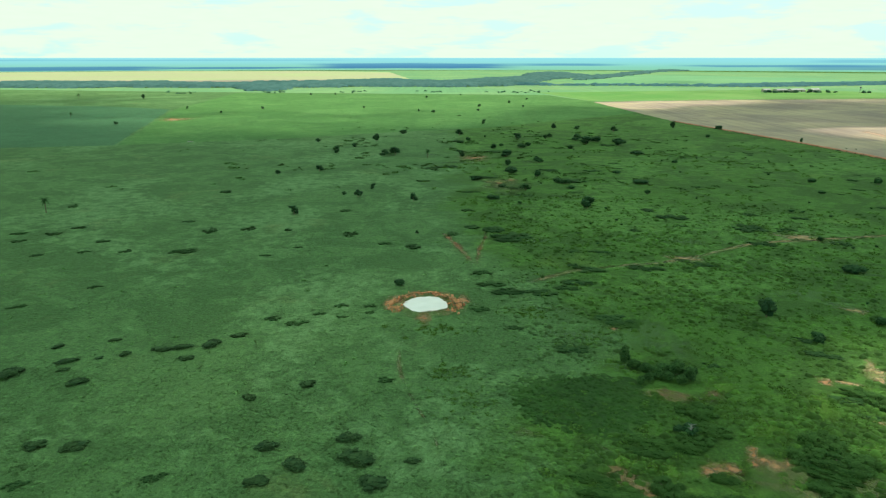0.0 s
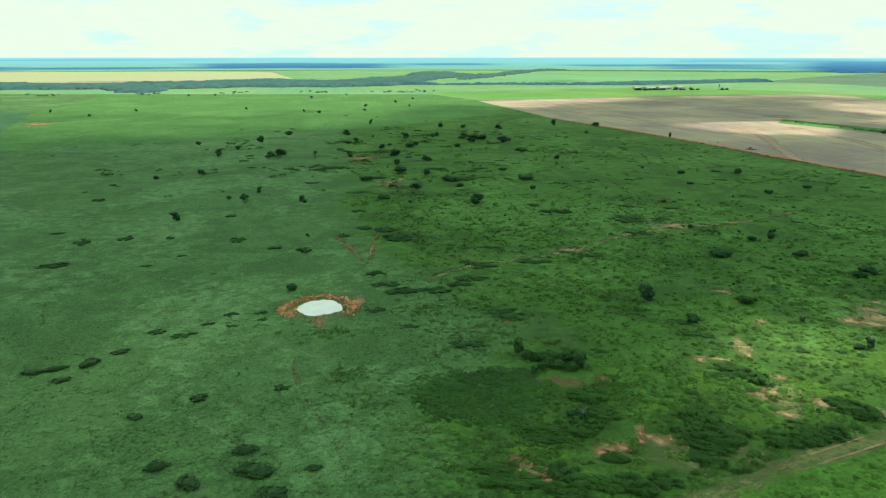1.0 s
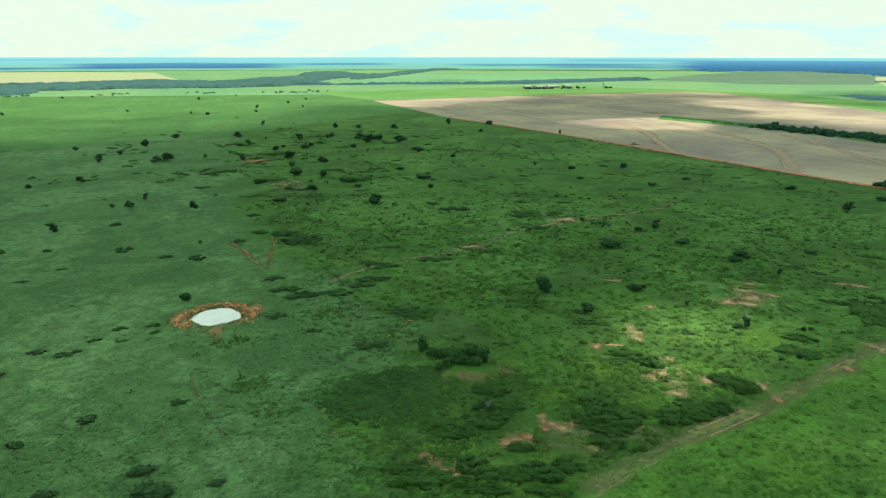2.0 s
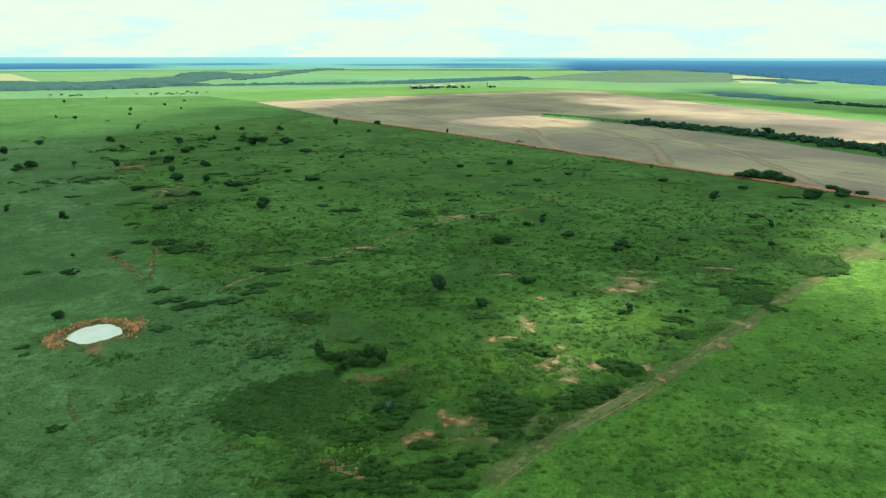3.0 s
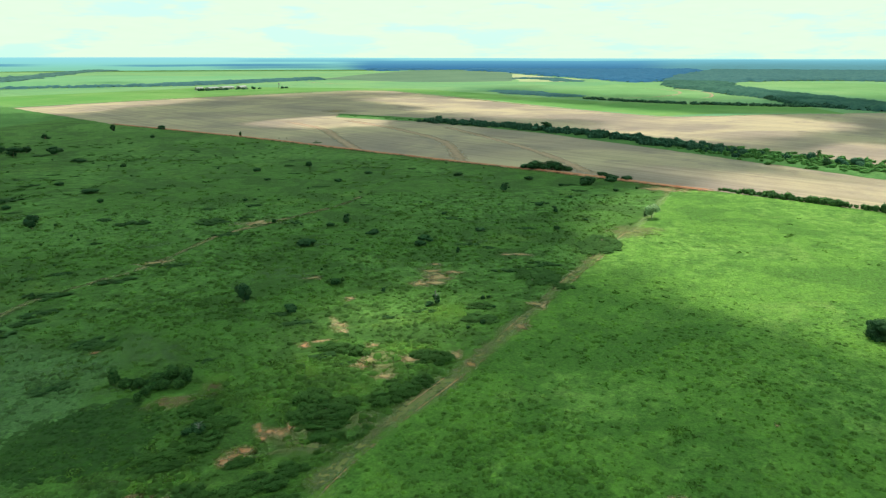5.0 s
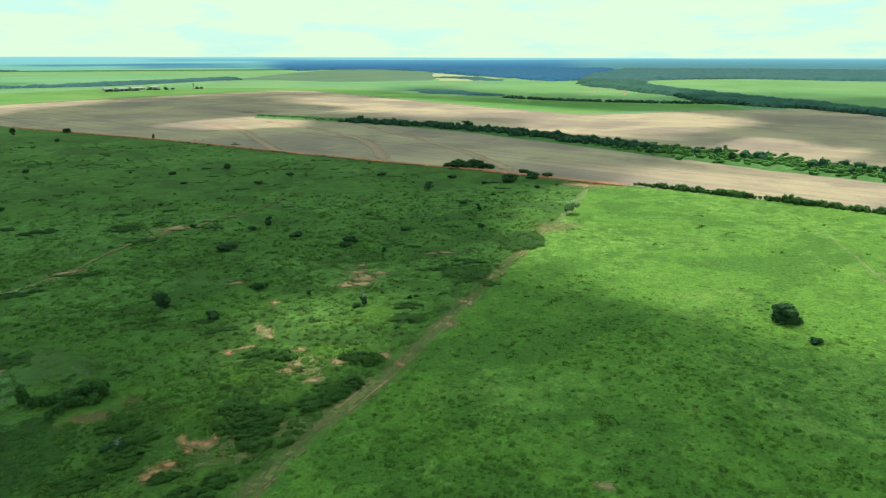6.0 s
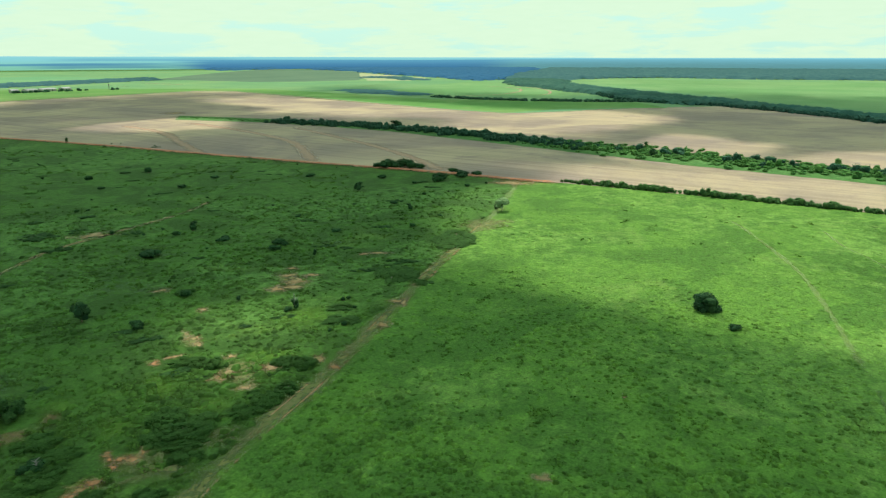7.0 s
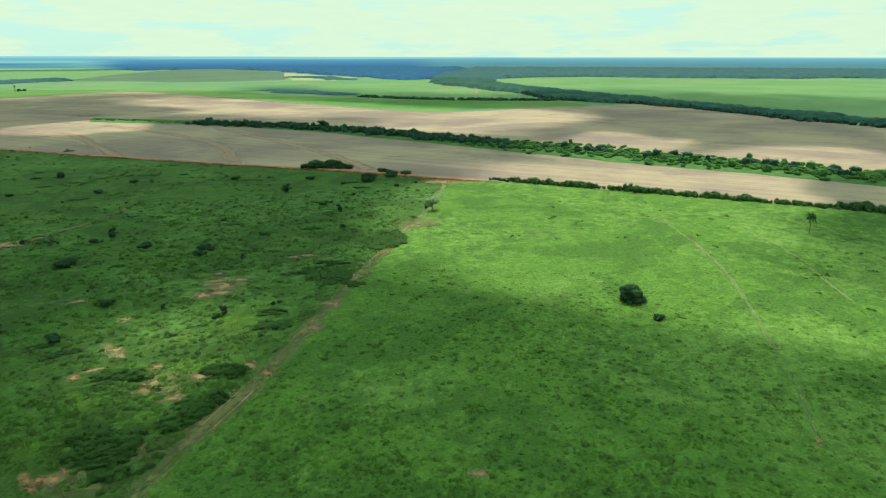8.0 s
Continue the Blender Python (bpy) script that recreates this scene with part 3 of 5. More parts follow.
def backdrop():
    """The hazy blue distance under the skyline, all round: a glowing ring with painted haze."""
    spokes, radius = 180, 4800
    verts, faces = [], []
    for z in (-2.0, 26.0, 53.0, 79.0):
        for j in range(spokes):
            a = j / spokes * math.tau
            drop = max(0.0, min(1.0, ((math.degrees(a) + 180) % 360 - 180 - 25) / 45))
            top = 1.0 * wob(math.sin(a) * 9, math.cos(a) * 9, 1.0, 3.0) - 9 * drop if z > 70 else 0
            verts.append((math.sin(a) * radius, math.cos(a) * radius, z + top))
    for i in range(3):
        for j in range(spokes):
            n = (j + 1) % spokes
            faces.append((i * spokes + j, i * spokes + n, (i + 1) * spokes + n, (i + 1) * spokes + j))
    m, k = material("hazy_distance")
    g = k.n("ShaderNodeSeparateXYZ")
    k.put(g.inputs[0], k.pos())
    x, y, z = g.outputs
    az = k.math("ARCTAN2", x, y)
    vec = k.n("ShaderNodeCombineXYZ")
    k.put(vec.inputs[0], k.math("MULTIPLY", az, 4.0))
    k.put(vec.inputs[1], k.math("MULTIPLY", z, 0.085))
    wave = k.math("MULTIPLY", k.math("SUBTRACT", k.noise(2.2, 4, 0.6, vec.outputs[0]), 0.5), 16.0)
    zz = k.math("ADD", z, wave)
    edge = k.math("ADD", az, k.math("MULTIPLY", k.math("SUBTRACT", k.noise(0.8, 3, 0.6, vec.outputs[0]), 0.5), 0.10))
    # Haze painted as emitted colour: green below, cyan above, blue for forest.
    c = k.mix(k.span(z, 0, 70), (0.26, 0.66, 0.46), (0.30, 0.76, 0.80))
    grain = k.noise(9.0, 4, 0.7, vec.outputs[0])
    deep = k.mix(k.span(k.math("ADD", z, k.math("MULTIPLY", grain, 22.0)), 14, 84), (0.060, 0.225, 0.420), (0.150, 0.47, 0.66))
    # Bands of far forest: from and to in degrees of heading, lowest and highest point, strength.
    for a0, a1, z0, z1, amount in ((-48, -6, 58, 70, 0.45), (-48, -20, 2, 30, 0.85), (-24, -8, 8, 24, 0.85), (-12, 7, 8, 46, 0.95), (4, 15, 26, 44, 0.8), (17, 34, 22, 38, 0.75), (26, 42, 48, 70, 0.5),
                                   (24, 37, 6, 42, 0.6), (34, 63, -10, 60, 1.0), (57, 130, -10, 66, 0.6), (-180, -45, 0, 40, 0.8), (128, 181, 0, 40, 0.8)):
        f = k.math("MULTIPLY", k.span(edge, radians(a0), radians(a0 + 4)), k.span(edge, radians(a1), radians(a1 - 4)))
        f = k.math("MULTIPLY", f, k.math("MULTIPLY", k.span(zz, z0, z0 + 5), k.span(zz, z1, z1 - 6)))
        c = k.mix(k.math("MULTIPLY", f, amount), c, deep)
    # Mottled teal forest, hazed in colour, on the right.
    teal_wood = k.math("MULTIPLY", k.span(az, radians(56), radians(66)), k.span(z, 70, 20))
    c = k.mix(k.math("MULTIPLY", teal_wood, k.span(grain, 0.35, 0.62, 0.15, 0.85)), c, (0.135, 0.335, 0.345))
    # Pale cyan painted along the top as haze at the skyline.
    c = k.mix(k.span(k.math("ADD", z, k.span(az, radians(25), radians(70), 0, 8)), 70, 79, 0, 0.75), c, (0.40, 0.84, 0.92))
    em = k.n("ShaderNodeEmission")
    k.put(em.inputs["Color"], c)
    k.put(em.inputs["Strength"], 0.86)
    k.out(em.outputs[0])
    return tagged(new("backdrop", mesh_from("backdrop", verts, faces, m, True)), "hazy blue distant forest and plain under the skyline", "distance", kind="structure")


backdrop()

# ---- pond ----
def pond():
    """A clay cattle pond: a raised red rim round pale milky water."""
    cx, cy, spokes = -5.6, 218.4, 72
    def rim(a, r):
        w = 1 + 0.16 * wob(math.cos(a) * 1.3, math.sin(a) * 1.3, 1.0, 6.0) + 0.10 * wob(math.cos(a) * 4, math.sin(a) * 4, 1.0, 8.0) + 0.05 * wob(math.cos(a) * 11, math.sin(a) * 11, 1.0, 2.0)
        return cx + math.cos(a) * 7.6 * r * w, cy + math.sin(a) * 7.0 * r * w
    m, k = material("milky_water")
    ripple = k.noise(1.5, 3, 0.6)
    s = k.n("ShaderNodeBsdfPrincipled")
    k.put(s.inputs["Base Color"], k.mix(k.noise(0.15, 3), (0.44, 0.44, 0.43), (0.60, 0.60, 0.58)))
    k.put(s.inputs["Roughness"], 0.06)
    k.put(s.inputs["IOR"], 1.33)
    k.put(s.inputs["Normal"], k.bump(ripple, 0.06, 0.05))
    k.out(s.outputs[0])
    verts = [(cx, cy, 0.12)] + [(*rim(j / spokes * math.tau, q), 0.12) for q in (0.5, 1.02) for j in range(spokes)]
    faces = [(0, 1 + j, 1 + (j + 1) % spokes) for j in range(spokes)] + [(1 + j, 1 + spokes + j, 1 + spokes + (j + 1) % spokes, 1 + (j + 1) % spokes) for j in range(spokes)]
    tagged(new("water", mesh_from("water", verts, faces, m, True)), "pale milky still water of a cattle pond", "water", kind="structure")
    prof = [(0.96, 0.02, 0.5), (1.0, 0.16, 0.4), (1.06, 0.35, 0.25), (1.18, 0.75, 0.25), (1.36, 0.85, 0.45), (1.55, 0.55, 0.85), (1.72, 0.25, 0.5), (2.0, 0.06, 0.0)]
    verts, core, faces = [], [], []
    for q, z, c in prof:
        for j in range(spokes):
            a = j / spokes * math.tau
            side = 0.5 + 0.5 * math.cos(2 * (a - 0.1))          # wider at the two ends
            worn = max(side ** 1.5, 0.92 * max(0.0, math.sin(a)), 0.25)   # trodden at the ends and the far side
            r = 1 + (q - 1) * (0.7 + 0.3 * worn)
            verts.append((*rim(a, r), z * (0.8 + 0.5 * wob(math.cos(a) * 3, math.sin(a) * 3, 1.0, 1.0))))
            core.append(c * worn if q > 1.02 else c)
    for i in range(len(prof) - 1):
        for j in range(spokes):
            n = (j + 1) % spokes
            faces.append((i * spokes + j, (i + 1) * spokes + j, (i + 1) * spokes + n, i * spokes + n))
    me = mesh_from("pond_bank", verts, faces, soil("pond_clay", (0.34, 0.118, 0.050), (0.44, 0.215, 0.115), (0.085, 0.13, 0.035), 0.26), True)
    floats(me, "core", core)
    tagged(new("pond_bank", me), "raised red clay bank ringing the pond, partly grassed", "bank", kind="structure")


pond()

# ---- tracks and bare earth ----
ribbon("dirt_track", [(p[0] - 0.3, p[1] + 0.6) for p in LINE[1:9]], 9.5, 0.09, TRACK, "worn grassy dirt track between the pastures", "track")
ribbon("dirt_track", [(p[0] - 0.3, p[1] + 0.6) for p in LINE[8:]], 7.0, 0.092, FAINT, "overgrown end of the dirt track", "track")
ribbon("wheel_rut", [(p[0] + 0.8, p[1] - 1.4) for p in LINE[1:9]], 1.1, 0.13, RUT, "pale sandy wheel rut along the track", "rut", step=2.0)
ribbon("wheel_rut", [(p[0] - 0.9, p[1] + 1.6) for p in LINE[3:10]], 0.9, 0.13, RUT, "pale sandy wheel rut along the track", "rut", step=2.0)
GRASS_TRAILS = ([(366, 76), (354, 64.6), (312.6, 41.4), (279.6, 25.8), (238.3, 12.2), (209.8, 4), (194, -1.2)], [(194, -1.2), (172.4, -5.9), (156.4, -9), (149.3, -12.9), (140, -19)], [(372, 32), (358, 26), (338.9, 18.1), (314.3, 2.7), (268.5, -14.5), (249.4, -22.1)])
ribbon("faint_trail", GRASS_TRAILS[0], 3.0, 0.10, FAINT, "faint pale cattle trail through the sown grass", "trail")
ribbon("faint_trail", GRASS_TRAILS[1], 1.7, 0.10, FAINT, "faint pale cattle trail through the sown grass", "trail")
ribbon("faint_trail", GRASS_TRAILS[2], 2.2, 0.10, FAINT, "faint pale cattle trail through the sown grass", "trail")
ribbon("earth_bank", [(p[0] - 1.5, p[1]) for p in EDGE[1:8]], 8.0, 0.10, REDBANK, "low bank of red earth along the field edge", "bank", crown=1.2, step=5.0)
ribbon("field_lane", [(385, 381), (460, 477), (491, 540), (521, 641), (541, 753)], 15.0, 0.12, LANE, "pale dusty lane over the bare field", "lane", step=6.0)
ribbon("field_lane", [(365, 489), (413, 591), (455, 681), (475, 791)], 15.0, 0.12, LANE, "pale dusty lane over the bare field", "lane", step=6.0)
ribbon("field_lane", [(407, 273), (447, 329), (490, 404), (542, 520), (576, 604)], 13.0, 0.12, LANE, "pale dusty lane over the bare field", "lane", step=6.0)
ribbon("cattle_trail", [(13, 259), (9, 282), (4, 302), (-2, 320)], 4.6, 0.10, REDTRAIL, "trodden red earth cattle trail", "trail")
ribbon("cattle_trail", [(13, 260), (16, 289), (20, 312), (21, 334)], 3.6, 0.10, REDTRAIL, "trodden red earth cattle trail", "trail")
ribbon("cattle_trail", [(-7, 203), (-12, 189), (-11.5, 168), (-7, 150), (-2, 135), (0, 120)], 1.7, 0.10, THINRED, "thin red cattle trail leading to the pond", "trail")
TRAIL_LINE = [(30, 240), (53, 258), (85, 267), (103, 275), (137, 296), (174, 305), (216, 314), (250, 330)]
ribbon("cattle_trail", TRAIL_LINE, 3.4, 0.10, TRAIL, "pale sandy cattle trail through the scrub", "trail")
ribbon("faint_trail", [(x, y - 1.2) for x, y in TRAIL_LINE], 5.5, 0.085, TRACK, "pale worn grass beside the cattle trail", "trail")
ribbon("cattle_trail", [(14, 160), (17, 150), (25, 138), (34, 130), (42, 120)], 1.6, 0.10, THINRED, "worn trail round the dark grass", "trail")

for x, y, w, d in ((103.1, 159.8, 6.3, 2.4), (113.8, 165.3, 3.9, 7.4), (114.9, 170.1, 2.8, 5.4), (112.1, 161.1, 2.6, 4), (101.4, 138.6, 5.8, 4), (104.9, 139.2, 4.2, 4.2), (112.1, 146.9, 4.7, 3.5), (113.5, 132.4, 5.4, 4.9), (101.9, 129.3, 5.2, 3.7), 
                   (130.9, 183.9, 3.9, 5.1), (172.2, 188.2, 8.9, 7.9), (170.5, 180.2, 10.2, 9.1), (159.4, 179.5, 7.2, 6.5), (163.4, 176.7, 10, 5.1), (177.8, 180.8, 8, 4.7), (180.4, 192.7, 5.8, 4.2), (124.7, 125.2, 3.1, 5.4), (134.8, 212, 6.1, 3.9), 
                   (211.1, 182.9, 5.6, 3.9), (216.4, 178.5, 8.8, 3.9), (173.4, 136.1, 5.8, 4.2), (173.9, 133.7, 3, 8.4), (154, 126.9, 5.1, 4.7)):
    patch("bare_soil", x, y, w, d, SAND, "bare pale sandy soil worn through the grass", 0.08)
for x, y, w, d in ((395, 214, 24, 16), (165, 307, 19, 9), (99, 273, 14, 5), (626, 896, 30, 42), (109, 50, 4, 3), (150.4, 48.6, 1, 3)):
    patch("bare_soil", x, y, w, d, SAND, "bare pale sandy soil worn through the grass", 0.08)
for x, y, w, d in ((65.2, 127.8, 2.1, 4.2), (66, 125.1, 3.9, 3.5), (67.7, 122.8, 4, 2.6), (70.4, 123.4, 1.8, 3.5), (63.7, 123.4, 2.3, 2.3), (55.7, 121.3, 4.7, 4.9), (53.5, 120.9, 3.3, 3.1), (58.6, 121.7, 4.2, 3.3), (39.5, 112.8, 3.3, 2.8), (97.8, 160.6, 3.7, 3.7), (123.2, 118.4, 3, 3.1), (52.2, 196.2, 2.3, 2.6)):
    patch("bare_soil", x, y, w, d, EARTH, "bare red soil worn through the grass", 0.085)
for x, y, w, d in ((46.1, 446.6, 27, 23.9), (34.1, 437.3, 14.6, 13), (72.4, 547.7, 14.6, 12.8), (11.2, 543.9, 21.7, 12.4), (76.2, 405, 16.6, 8.6), (-7, 588.2, 15.6, 11.6)):
    patch("grass_drift", x, y, w, d, PALEGRASS, "drift of pale grey-green short grass", 0.065, category="grass")
for x, y, w, d in ((-359, 936, 34, 40), (26, 569, 20, 26), (-6, 205, 4, 9), (-16, 222, 5, 8), (7, 222, 4.5, 8), (154.6, -9, 0.8, 5), (38, 450, 9, 12), (46, 462, 7, 9)):
    patch("bare_soil", x, y, w, d, EARTH, "bare red soil worn through the grass", 0.085)
for x, y, w, d in ((38.3, 116, 6.5, 3.9), (36.9, 118.9, 6.6, 3), (35, 122.1, 5.2, 2.3), (55.4, 153.3, 9.6, 5.1), (66.6, 153.6, 5.1, 5.1)):
    patch("bare_soil", x, y, w, d, DULLEARTH, "thin red soil showing between sparse grass", 0.085)
for x, y, w, d in ((62.2, 193.7, 16.1, 17), (66.1, 181.6, 9, 12.1), (127.7, 228, 18.5, 14.9), (133.8, 216.5, 9.8, 6.6), (35.1, 214.1, 15.7, 6.6), (217.5, 206.2, 13.4, 5.9), (38.9, 191.6, 15.6, 6.9), (47.6, 169.6, 10.7, 4.6), (42.4, 301.4, 17.4, 12.2), 
                   (35.8, 412.4, 15.6, 10.9), (109.8, 300.9, 24.4, 8.4), (161, 251.6, 19, 5.8)):
    patch("grass_drift", x, y, w, d, PALEGRASS, "drift of pale grey-green short grass", 0.065, category="grass")
# Grass drifts; at (146.2, 152) the bright colour stands in for sunlight.
for x, y, w, d in ((119.2, 138.1, 16, 8.5), (72.9, 138.1, 8, 9.7), (37.6, 124.6, 13.2, 5), (90.2, 147.9, 7.7, 11.5), (91.7, 128.5, 8.1, 6.7), (146.2, 152, 15.5, 14.6), (71, 157.7, 6.6, 7.8), (45, 120.8, 5.2, 4)):
    patch("grass_drift", x, y, w, d, YELLOWGRASS, "drift of bright yellow-green grass", 0.065, category="grass")
for x, y, w, d in ((68.3, 116, 13.5, 7.2), (109.2, 140.3, 9.6, 9.9), (107.5, 133.1, 8.1, 7.1), (58.5, 153.2, 11.2, 5.6), (132.2, 122.5, 8.5, 4.5), (170.3, 183.9, 13, 16), (38.5, 116.7, 8.1, 4.2), (112, 164.2, 5.2, 6.4), (56.9, 121, 5.8, 4.1), 
                   (281.1, 168, 20.8, 14)):
    patch("bare_soil", x, y, w, d, TRACK, "thin dry ground with sparse grass", 0.075)
for x, y, w, d in ((106.2, 134, 9, 9), (67.9, 122.2, 8, 5.5), (58.5, 118.2, 6.5, 4.2)):
    patch("bare_soil", x, y, w, d, TRACK, "thin dry ground with sparse grass", 0.075)
for x, y, w, d in ((38, 450, 24, 44), (18, 136, 8, 5), (84, 113, 12, 7), (288, 171, 26, 15)):
    patch("bare_soil", x, y, w, d, TRACK, "thin dry ground with sparse grass", 0.075)

# ---- plants ----


def build_tree(height, width, seed, leaf=LEAF_TREE, name="tree", label="", count=900, size=0.42, clear=0.28, lumps=9):
    """A broadleaf tree: trunk, limbs and an uneven crown of leaf sprays, standing at the origin."""
    rng = np.random.default_rng(seed)
    root = tagged(new(name), label, "tree")
    bm = bmesh.new()
    lean = rng.normal(size=2) * 0.12
    fork = height * (clear + 0.12)
    tube(bm, [(0, 0, -0.1), (lean[0] * 0.4, lean[1] * 0.4, fork * 0.5), (lean[0], lean[1], fork)], [0.055 * height ** 0.9 * 0.6 + 0.06, 0.04 * height ** 0.9 * 0.6 + 0.05, 0.035 * height ** 0.9 * 0.6 + 0.03])
    part("trunk", bm, BARK, root)
    blobs = []
    for i in range(lumps):
        a = i / lumps * math.tau * 1.62 + rng.random()
        r = width * 0.5 * (0.2 + 0.5 * rng.random())
        z = height * (clear + 0.22 + (0.88 - clear - 0.2) * rng.random())
        if i == 0:
            r, z = 0.1, height * 0.74
        s = width * (0.19 + 0.12 * rng.random())
        blobs.append((math.cos(a) * r, math.sin(a) * r, z, s, s * (0.85 + 0.3 * rng.random()), min(s * 0.85, height - z + 0.2)))
    for b in blobs[1:6]:
        bm = bmesh.new()
        mid = (b[0] * 0.45 + lean[0], b[1] * 0.45 + lean[1], fork + (b[2] - fork) * 0.6)
        tube(bm, [(lean[0], lean[1], fork * 0.92), mid, b[:3]], [0.035 * height ** 0.8 * 0.6, 0.022 * height ** 0.8 * 0.6, 0.02], 5)
        part("limb", bm, BARK, root)
    v, f = leafy_lumps(blobs, count, size, rng)
    part("crown", quick_mesh("crown", v, f, leaf), leaf, root)
    return root


def build_bush(seed, leaf, name, label, count, size, lumps, flat, category="bush", core=True):
    """A bush 1 m wide, 1 m deep and about 1 m high, to be scaled: stems and a lumpy crown."""
    rng = np.random.default_rng(seed)
    root = tagged(new(name), label, category)
    blobs = [(0, 0, 0.42, 0.34, 0.34, 0.44)] if core else [(0, 0, 0.3, 0.16, 0.16, 0.45)]
    for i in range(lumps):
        a, r = rng.random() * math.tau, (0.34 if core else 0.46) * math.sqrt(rng.random())
        s = (0.15 + 0.09 * rng.random()) * (1.0 if core else 0.72)
        if not core:
            blobs.append((math.cos(a) * r, math.sin(a) * r, 0.10 + 0.40 * rng.random() ** 1.5, s, s, 0.26 + 0.24 * rng.random()))
            continue
        blobs.append((math.cos(a) * r, math.sin(a) * r, (0.72 - flat * 0.25) * (1 - 0.9 * r) * (0.55 + 0.45 * rng.random()), s, s, s * 1.25))
    bm = bmesh.new()
    for b in blobs[1:5]:
        tube(bm, [(b[0] * 0.3, b[1] * 0.3, -0.03), (b[0] * 0.6, b[1] * 0.6, b[2] * 0.6), b[:3]], [0.02, 0.015, 0.008], 4)
    part("stems", bm, BARK, root)
    v, f = leafy_lumps(blobs, count, size, rng, 0.3)
    part("foliage", quick_mesh("foliage", v, f, leaf), leaf, root)
    return root


def build_palm(height, seed, label, fronds=22):
    rng = np.random.default_rng(seed)
    root = tagged(new("palm_tree"), label, "palm")
    bm = bmesh.new()
    bend = rng.normal(size=2) * 0.25
    tube(bm, [(0, 0, -0.1), (bend[0] * 0.2, bend[1] * 0.2, height * 0.25), (bend[0] * 0.6, bend[1] * 0.6, height * 0.5), (bend[0], bend[1], height * 0.8)], [0.24, 0.20, 0.18, 0.16], 8)
    part("trunk", bm, BARK, root)
    top = Vector((bend[0], bend[1], height * 0.8))
    for i in range(fronds):
        bm = bmesh.new()
        a, rise, length = i * 2.4, 1.25 - 1.7 * (i / fronds), height * 0.28 * (0.85 + 0.3 * rng.random())
        out = Vector((math.cos(a), math.sin(a), 0))
        side = Vector((-math.sin(a), math.cos(a), 0))
        spine = [top + out * length * s * (1 - 0.12 * s) + Vector((0, 0, length * (rise * s - 0.75 * s * s))) for s in (0, 0.2, 0.4, 0.6, 0.8, 1.0)]
        for j in range(5):
            for q in range(3):
                p = spine[j].lerp(spine[j + 1], (q + 0.5) / 3)
                d = (spine[j + 1] - spine[j]).normalized()
                w = length * (0.34 - 0.04 * j)
                for sgn in (-1, 1):
                    tip = p + side * sgn * w + d * w * 0.5 - Vector((0, 0, w * 0.35))
                    vs = [bm.verts.new(p - d * 0.16), bm.verts.new(p + d * 0.18), bm.verts.new(tip)]
                    bm.faces.new(vs)
        for s, t in zip(spine, spine[1:]):
            vs = [bm.verts.new(s - side * 0.04), bm.verts.new(s + side * 0.04), bm.verts.new(t + side * 0.02), bm.verts.new(t - side * 0.02)]
            bm.faces.new(vs)
        part("frond", bm, LEAF_PALM, root)
    return root


def build_dead_tree(height, seed, label):
    """A bare weathered trunk with broken limbs."""
    rng = np.random.default_rng(seed)
    root = tagged(new("dead_tree"), label, "tree")
    bm = bmesh.new()
    tube(bm, [(0, 0, -0.1), (0.1, 0, height * 0.4), (0.05, 0.1, height * 0.75), (0.2, 0.1, height)], [0.28, 0.2, 0.13, 0.03], 7)
    part("trunk", bm, DEADWOOD, root)
    for i in range(7):
        bm = bmesh.new()
        a, z = rng.random() * math.tau, height * (0.3 + 0.55 * rng.random())
        l = height * (0.2 + 0.2 * rng.random())
        tube(bm, [(0.08, 0.03, z), (math.cos(a) * l * 0.5, math.sin(a) * l * 0.5, z + l * 0.5), (math.cos(a) * l, math.sin(a) * l, z + l * 0.75)], [0.10, 0.07, 0.02], 5)
        part("limb", bm, DEADWOOD, root)
    return root


def put_all(kinds, places, group, scaled_by):
    """Copies of the kinds at (x, y, width, height-or-depth), turned and sized."""
    for i, (x, y, w, h) in enumerate(places):
        base = kinds[i % len(kinds)]
        ob = copy_thing(base, Matrix.Translation((x, y, 0)) @ scaled_by(x, y, w, h))
        tagged(ob, group=group)


def shelve(kinds):
    """Drops the patterns after copying."""
    for base in kinds:
        for o in (*base.children_recursive, base):
            bpy.data.objects.remove(o)


def tree_size(x, y, w, h):
    a = random.random() * math.tau
    return pose(0, 0, 0, 0, 0, math.degrees(a)) @ Matrix.Diagonal((w / 7, w / 7, h / 7, 1))


TREES = [build_tree(7, 7, s, LEAF_TREE, "tree", "dark green broadleaf savanna tree standing in the pasture", 420, 0.46, 0.02, 9 + s % 3) for s in (1, 2, 3, 4)]
